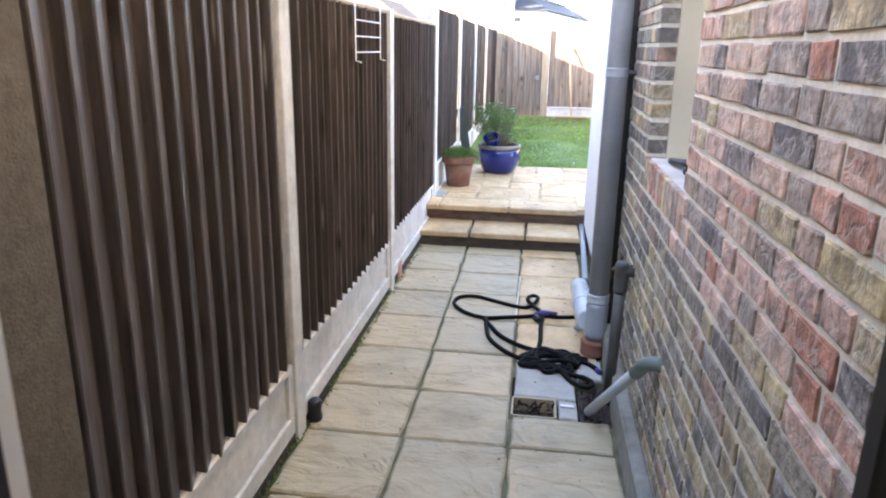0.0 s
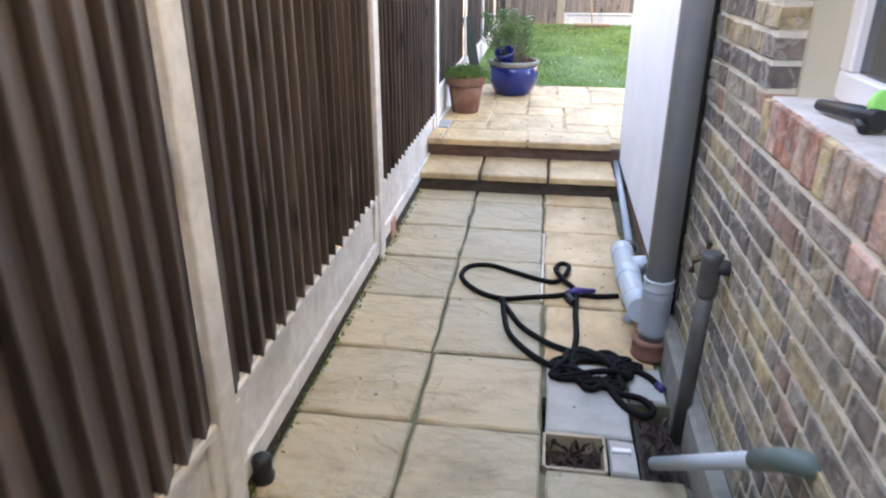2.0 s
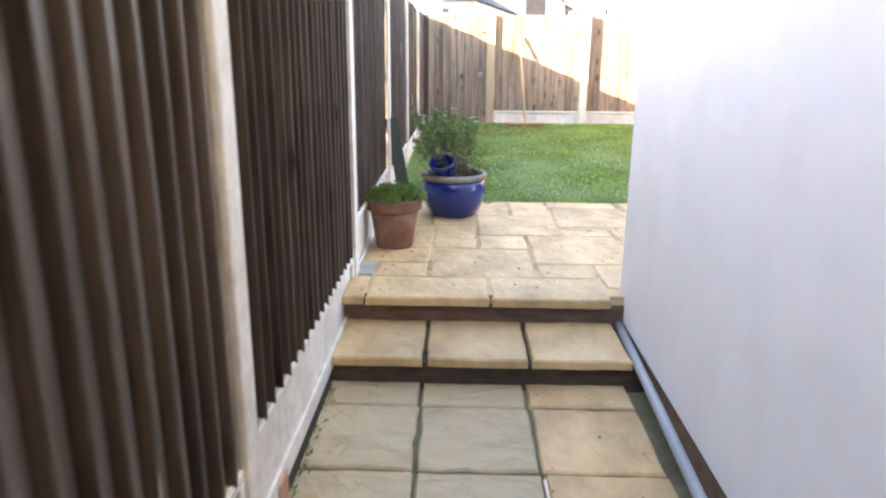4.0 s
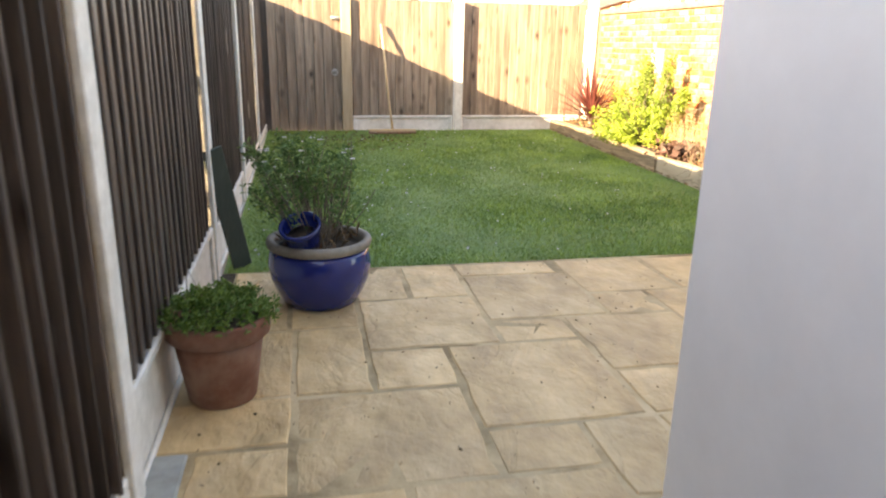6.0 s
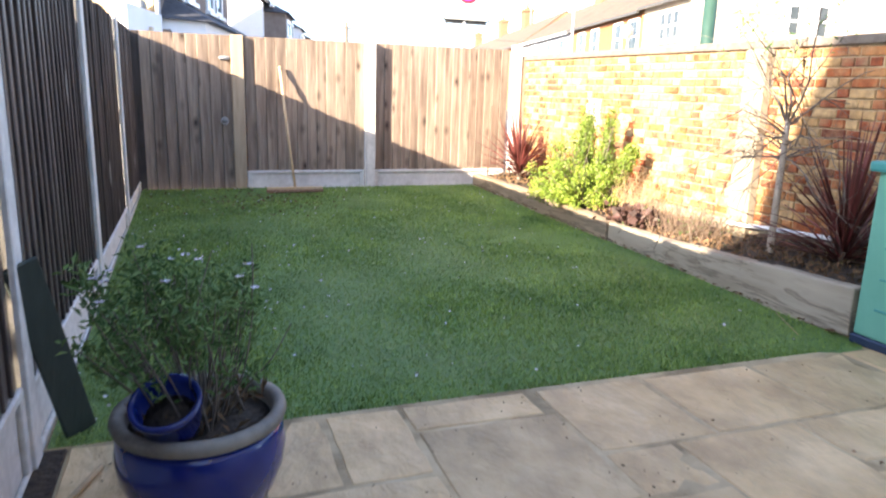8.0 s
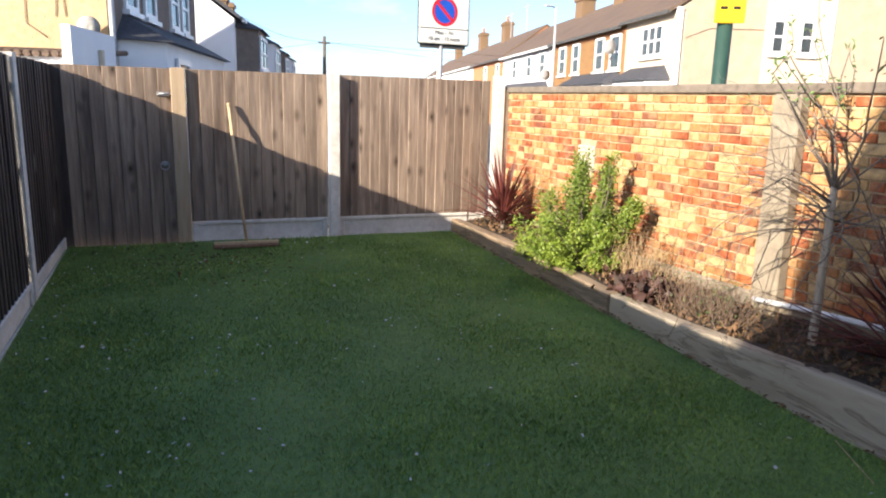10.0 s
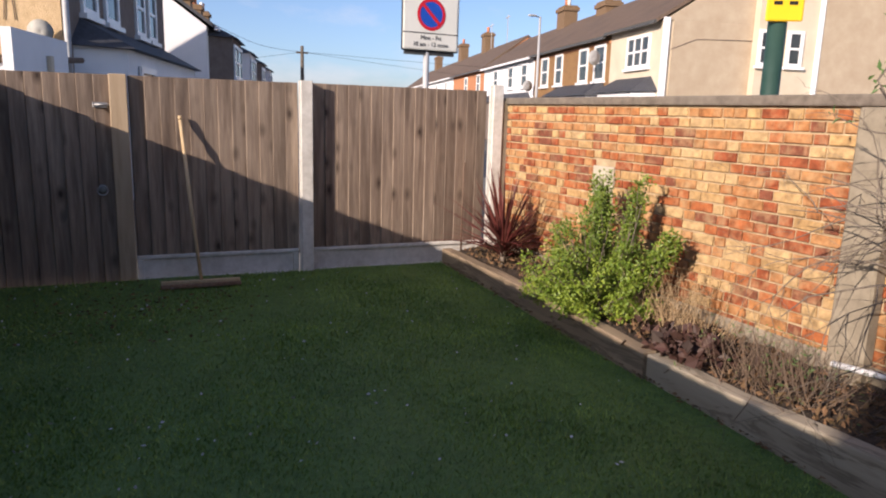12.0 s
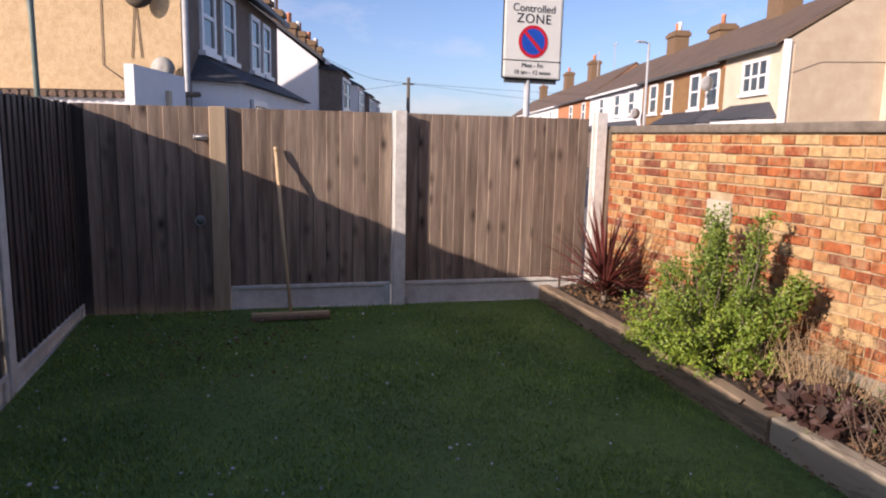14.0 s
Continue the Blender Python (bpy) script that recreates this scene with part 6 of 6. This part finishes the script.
for d_, z_, r_, m_ in ((0.40, 2.95, 1.0, CEMENT), (0.80, 4.27, 1.25, RENDER_BROWN)):
    dish = lathe([(0.0, 0.0), (0.10 * r_, 0.02), (0.20 * r_, 0.08), (0.21 * r_, 0.09), (0.0, 0.03)], 18)
    for v in dish.verts:
        v.co = Vector((v.co.x, -v.co.z, v.co.y)) + L.at(-0.22, d_, z_)
    part("satellite_dish", dish, m_, lh, "small grey satellite dish")
window_on(L, lh, 1.5, 2.7, 1.5, 2.42, d=-0.82)
garage = empty("garage", "low garage with corrugated roof edge before the pebbledash wall", "garage")
part("wall", L.box(-3.30, -0.5, -0.30, 1.95, -0.1, 2.10), CREAM_RENDER, garage)
part("fascia", L.box(-3.42, -3.30, -0.30, 2.6, 2.14, 2.25), HOUSE_WHITE, garage, "cream fascia board")
for k in range(21):
    part("roof_rib", tube([L.at(-3.52, -0.25 + k * 0.13, 2.29), L.at(-0.3, -0.25 + k * 0.13, 2.49)], 0.055, 6), SLATE, garage)
side = empty("lean_to", "white boarded side wall of the lean-to in shade", "lean-to")
part("panel", L.box(-3.75, -1.62, -0.44, -0.31, -0.1, 2.70), HOUSE_WHITE, side)
part("post", L.box(-2.56, -2.44, -0.50, -0.445, -0.1, 2.42), CREAM_RENDER, side, "short pale post")
# the row beyond stands a little further forward
L2 = Frame(L.at(0, -0.5, 0).xy, UL, (-0.977, 0.212))
for k in range(4):
    s = 13.4 + k * 7.6
    far = terrace(L2, "terraced_house", s, s + 7.6, (HOUSE_WHITE, HOUSE_WHITE, HOUSE_WHITE, HOUSE_BROWN)[k], 4.6, 7.6, "distant terraced house with bay and chimneys", [(s + 5.4, s + 6.4)], [(s + 1.2, 8.4, 2), (s + 4.6, 8.4, 3)],
                  roof=DARK_SLATE, bay=(s + 0.4, s + 4.6, 4.3, (HOUSE_BROWN, HOUSE_WHITE, HOUSE_BROWN, HOUSE_WHITE)[k]), z_win=(3.2, 4.3), rise=0.5)
    window_on(L2, far, s + 1.1, s + 3.9, 2.9, 4.0, d=-0.82, bars=2)


# ---- signs and poles ----
def lettering(parent, words, size, at, rx, rz, mat_, spacing=1.0):
    cu = bpy.data.curves.new("text", "FONT")
    cu.body, cu.size, cu.align_x, cu.align_y, cu.space_character = words, size, "CENTER", "CENTER", spacing
    cu.extrude = 0.001
    tmp = new("tmp_text", cu)
    me = bpy.data.meshes.new_from_object(tmp.evaluated_get(bpy.context.evaluated_depsgraph_get()))
    bpy.data.objects.remove(tmp)
    me.materials.clear()
    me.materials.append(mat_)
    ob = new("lettering", me)
    ob.parent = parent
    ob.matrix_local = pose(*at, rx, 0, rz)
    return ob


def flat_disc(r, y, sides=48, inner=0.0, thick=0.002):
    bm = bmesh.new()
    pts = [(math.cos(k * math.tau / sides), math.sin(k * math.tau / sides)) for k in range(sides)]
    a = [bm.verts.new((r * c, y, r * s)) for c, s in pts]
    if inner:
        b = [bm.verts.new((inner * c, y, inner * s)) for c, s in pts]
        for k in range(sides):
            bm.faces.new((a[k], a[(k + 1) % sides], b[(k + 1) % sides], b[k]))
    else:
        bm.faces.new(a)
    return bm


sign = empty("parking_sign", "white controlled zone parking sign on grey pole", "road sign", (3.555, 16.3, 0), 3)
bar(sign, "pole", [(-0.03, 0.06, -0.1), (-0.03, 0.06, 3.4)], 0.038, POLE_GREY, sides=16)
plate = part("plate", box(-0.375, 0.375, 0.0, 0.025, 2.53, 3.47, 0.02, 2), SIGN_WHITE, sign)
part("edge", box(-0.385, 0.385, 0.012, 0.03, 2.515, 3.48, 0.02, 2), SIGN_BLACK, sign, "dark sign edge")
part("line", box(-0.375, 0.375, -0.002, 0.004, 2.725, 2.737), SIGN_BLACK, sign)
part("fixing", box(-0.34, 0.34, 0.03, 0.06, 2.47, 2.53), DARK_PVC, sign)
d1 = part("blue_disc", flat_disc(0.165, -0.002), SIGN_BLUE, sign)
d2 = part("red_ring", flat_disc(0.192, -0.004, inner=0.152), SIGN_RED, sign)
bm = box(-0.16, 0.16, -0.0055, -0.0045, -0.02, 0.02)
d3 = part("red_bar", bm, SIGN_RED, sign)
for d in (d1, d2):
    d.matrix_local = pose(0, 0, 2.955)
d3.matrix_local = pose(0, 0, 2.955, 0, 45, 0)
lettering(sign, "Controlled", 0.125, (0, -0.003, 3.335), 90, 0, SIGN_BLACK)
lettering(sign, "ZONE", 0.155, (0, -0.003, 3.215), 90, 0, SIGN_BLACK, 1.1)
lettering(sign, "Mon - Fri", 0.075, (0, -0.003, 2.675), 90, 0, SIGN_BLACK)
lettering(sign, "10 am - 12 noon", 0.072, (0, -0.003, 2.595), 90, 0, SIGN_BLACK)

gp = empty("zone_pole", "dark green pole with yellow notice plate behind garden wall", "road sign", (3.86, 11.28, 0), -28)
bar(gp, "pole", [(0, 0, -0.1), (0, 0, 2.6)], 0.056, POLE_GREEN, sides=18)
part("plate", box(-0.10, 0.12, -0.075, -0.06, 2.375, 2.80, 0.008), SIGN_YELLOW, gp, "yellow notice plate")
part("emblem", flat_disc(0.055, -0.077), SIGN_BLACK, gp).matrix_local = pose(0.01, 0, 2.66)
for z, a, b in ((2.565, -0.07, 0.09), (2.47, -0.06, -0.01), (2.47, 0.03, 0.08)):
    part("text_bar", box(a, b, -0.078, -0.076, z, z + 0.022), SIGN_BLACK, gp)

lamp = empty("street_lamp", "tall slim grey street lamp over the terrace", "street lamp", (15.47, 34.19, 0))
bar(lamp, "column", [(0, 0, -0.1), (0, 0, 5.78)], [0.07, 0.045], POLE_GREY, sides=10)
bar(lamp, "arm", [(0, 0, 5.74), (-0.25, 0, 5.80)], 0.03, POLE_GREY, sides=8)
part("lantern", box(-0.55, -0.2, -0.09, 0.09, 5.76, 5.84, 0.03), POLE_GREY, lamp)
tp = empty("telegraph_pole", "timber telegraph pole with cross arm and wires", "telegraph pole", (10.25, 57.2, 0))
bar(tp, "pole", [(0, 0, -0.1), (0, 0, 5.95)], [0.16, 0.11], POLE_WOOD, sides=10)
part("cross_arm", box(-0.4, 0.4, -0.06, 0.06, 5.45, 5.57), POLE_WOOD, tp)
for k, e in enumerate(((-9, -20, 5.6), (26, -14, 5.0), (30, 6, 4.8), (-10, 8, 5.4))):
    bar(tp, "wire", curve_points([(0, 0, 5.55), (e[0] / 2, e[1] / 2, (5.55 + e[2]) / 2 - 0.5), e], 6), 0.010, SIGN_BLACK, sides=4)
mk = tagged(obj("marker_post", tube([(-2.05, 17.1, 0), (-2.07, 17.1, 3.0), (-2.08, 17.1, 3.38)], [0.035, 0.03, 0.042], 10), GREEN_PVC), "thin weathered green post beyond the fence", "post")
shed = empty("garden_shed", "small brown garden shed beyond the boundary fence", "shed", (-2.0, 9.4, 0))
part("wall", box(-0.55, 0.55, -0.8, 0.8, -0.1, 1.78), HOUSE_BROWN, shed)
rf = bmesh.new()
v = [rf.verts.new(c) for c in ((-0.65, -0.9, 1.75), (0.65, -0.9, 1.75), (0, -0.9, 2.22), (-0.65, 0.9, 1.75), (0.65, 0.9, 1.75), (0, 0.9, 2.22))]
for f in ((0, 1, 2), (3, 5, 4), (0, 2, 5, 3), (1, 4, 5, 2), (0, 3, 4, 1)):
    rf.faces.new([v[i] for i in f])
part("roof", rf, SLATE, shed)


# ---- bricks, last ----
def brick_mesh(length, height, depth, material, seed):
    rng = random.Random(seed)
    bm = box(0, length, 0, depth, 0, height, 0.003)
    for v in bm.verts:
        v.co += Vector((rng.uniform(-0.0035, 0.0035), rng.uniform(-0.0014, 0.0014), rng.uniform(-0.0035, 0.0035)))
    return mesh_of(bm, "brick", material)


def join_bricks(name, placed, material, parent):
    """Bricks past the nearest ones: joined, still with edges of their own."""
    verts, faces = [], []
    for m, (l, h, d) in placed:
        i = len(verts)
        e = 0.004
        pts = [(e, 0, e), (l - e, 0, e), (l - e, 0, h - e), (e, 0, h - e), (0, e, 0), (l, e, 0), (l, e, h), (0, e, h), (0, d, 0), (l, d, 0), (l, d, h), (0, d, h)]
        verts += [m @ Vector(p) for p in pts]
        faces += [tuple(i + k for k in f) for f in ((0, 1, 2, 3), (0, 4, 5, 1), (1, 5, 6, 2), (2, 6, 7, 3), (3, 7, 4, 0), (4, 8, 9, 5), (5, 9, 10, 6), (6, 10, 11, 7), (7, 11, 8, 4))]
    ob = raw(name, verts, faces, material, parent)
    ob["kind"] = "stuff"
    return ob


def lay_wall(parent, base, run, z0, z1, course, cut, near, single, joined, header_every=2, seed=1, depth=0.10, jitter=0.004, size=1.0, extra=0.5, joint=0.011):
    """Courses of bricks in a local frame: x along, y into the wall, z up. cut(a, b, z, zz) gives the stretches that stay; near(x, z) picks single pieces."""
    rng = random.Random(seed)
    meshes = {}
    rest = []
    h = course - joint
    n = int((z1 - z0) / course)
    made = 0
    for j in range(n):
        z = z0 + j * course
        x = -rng.uniform(0, 0.2)
        k = j
        while x < run:
            header = (k % header_every == 0) if rng.random() < 0.8 else rng.random() < extra
            l = (0.104 if header else 0.216) * size
            l += rng.uniform(-0.006, 0.006)
            k += 1
            for a, b in cut(max(x, 0), min(x + l, run), z, z + h):
                if b - a < 0.012:
                    continue
                m = pose(a, -rng.uniform(0.001, jitter), z + rng.uniform(-0.0015, 0.0015), rng.uniform(-0.6, 0.6), rng.uniform(-0.5, 0.5), rng.uniform(-0.25, 0.25))
                if near((a + b) / 2, z) and made < 300:
                    key = (round((b - a) / 0.006), rng.randrange(3))
                    if key not in meshes:
                        meshes[key] = brick_mesh(key[0] * 0.006, h, depth, single, len(meshes) + seed * 100)
                    ob = new("brick", meshes[key])
                    ob.parent = parent
                    ob.matrix_local = base @ m
                    made += 1
                else:
                    rest.append((base @ m, (b - a, h, depth)))
            x += l + joint
    if rest:
        join_bricks("bricks", rest, joined, parent)


# house flank: local x runs along world +y from the doorway, local y goes into the wall (+x)
HOUSE_BASE = Matrix(((0, 1, 0, HOUSE_X), (1, 0, 0, 0.69), (0, 0, 1, 0), (0, 0, 0, 1)))


def cut_house(a, b, z, zz):
    o0, o1 = SILL_Y0 - 0.69, SILL_Y1 - 0.69
    if zz < SILL_Z - 0.14 or z > HEAD_Z:
        return [(a, b)]
    out = []
    if a < o0:
        out.append((a, min(b, o0 + 0.003)))
    if b > o1:
        out.append((max(a, o1 - 0.003), b))
    return out


NEAR_RUN = 2.05
SOOT_TOP = 0.005 + 13 * 0.0755
lay_wall(wall, HOUSE_BASE, NEAR_RUN, 0.005, SOOT_TOP + 0.001, 0.0755, cut_house, lambda x, z: 0.4 < z and 0.5 < x, SOOTY, SOOTY_JOINED, 2, 6, 0.11, 0.004, joint=0.0165)
lay_wall(wall, HOUSE_BASE, NEAR_RUN, SOOT_TOP, 2.75, 0.0755, cut_house, lambda x, z: z < 1.95 and 0.25 < x, STOCK, STOCK_JOINED, 2, 3, 0.11, 0.004, joint=0.0155)
FAR_BASE = HOUSE_BASE @ Matrix.Translation((NEAR_RUN + 0.011, 0, 0))
lay_wall(wall, FAR_BASE, BRICK_END - 0.69 - NEAR_RUN - 0.014, 0.005, 2.75, 0.0755, lambda a, b, z, zz: [(p - NEAR_RUN - 0.011, q - NEAR_RUN - 0.011) for p, q in cut_house(a + NEAR_RUN + 0.011, b + NEAR_RUN + 0.011, z, zz)],
         lambda x, z: z < 1.6, SOOTY, SOOTY_JOINED, 2, 4, 0.11, 0.004, joint=0.0175)
# bricks on edge under the sill
rng = random.Random(8)
edge_mesh = [brick_mesh(0.062, 0.122, 0.11, STOCK, 900 + k) for k in range(3)]
y = SILL_Y0 + 0.004
while y + 0.06 < SILL_Y1:
    ob = new("brick", edge_mesh[rng.randrange(3)])
    ob.parent = wall
    ob.matrix_local = Matrix(((0, 1, 0, HOUSE_X - 0.004), (1, 0, 0, y), (0, 0, 1, SILL_Z - 0.128), (0, 0, 0, 1)))
    y += 0.074


def cut_garden(a, b, z, zz):
    out = [(a, b)]
    if zz > 1.19 and z < 1.41:
        out = []
        if a < 1.36:
            out.append((a, min(b, 1.36)))
        if b > 1.60:
            out.append((max(a, 1.60), b))
    return out


lay_wall(garden_wall, Matrix.Identity(4), WALL_LEN - 0.002, 0.545, 1.8625, 0.0658, cut_garden, lambda x, z: x < 2.9, RED_BRICK, RED_JOINED, 2, 5, 0.09, 0.007, 0.80, 0.95, joint=0.012)
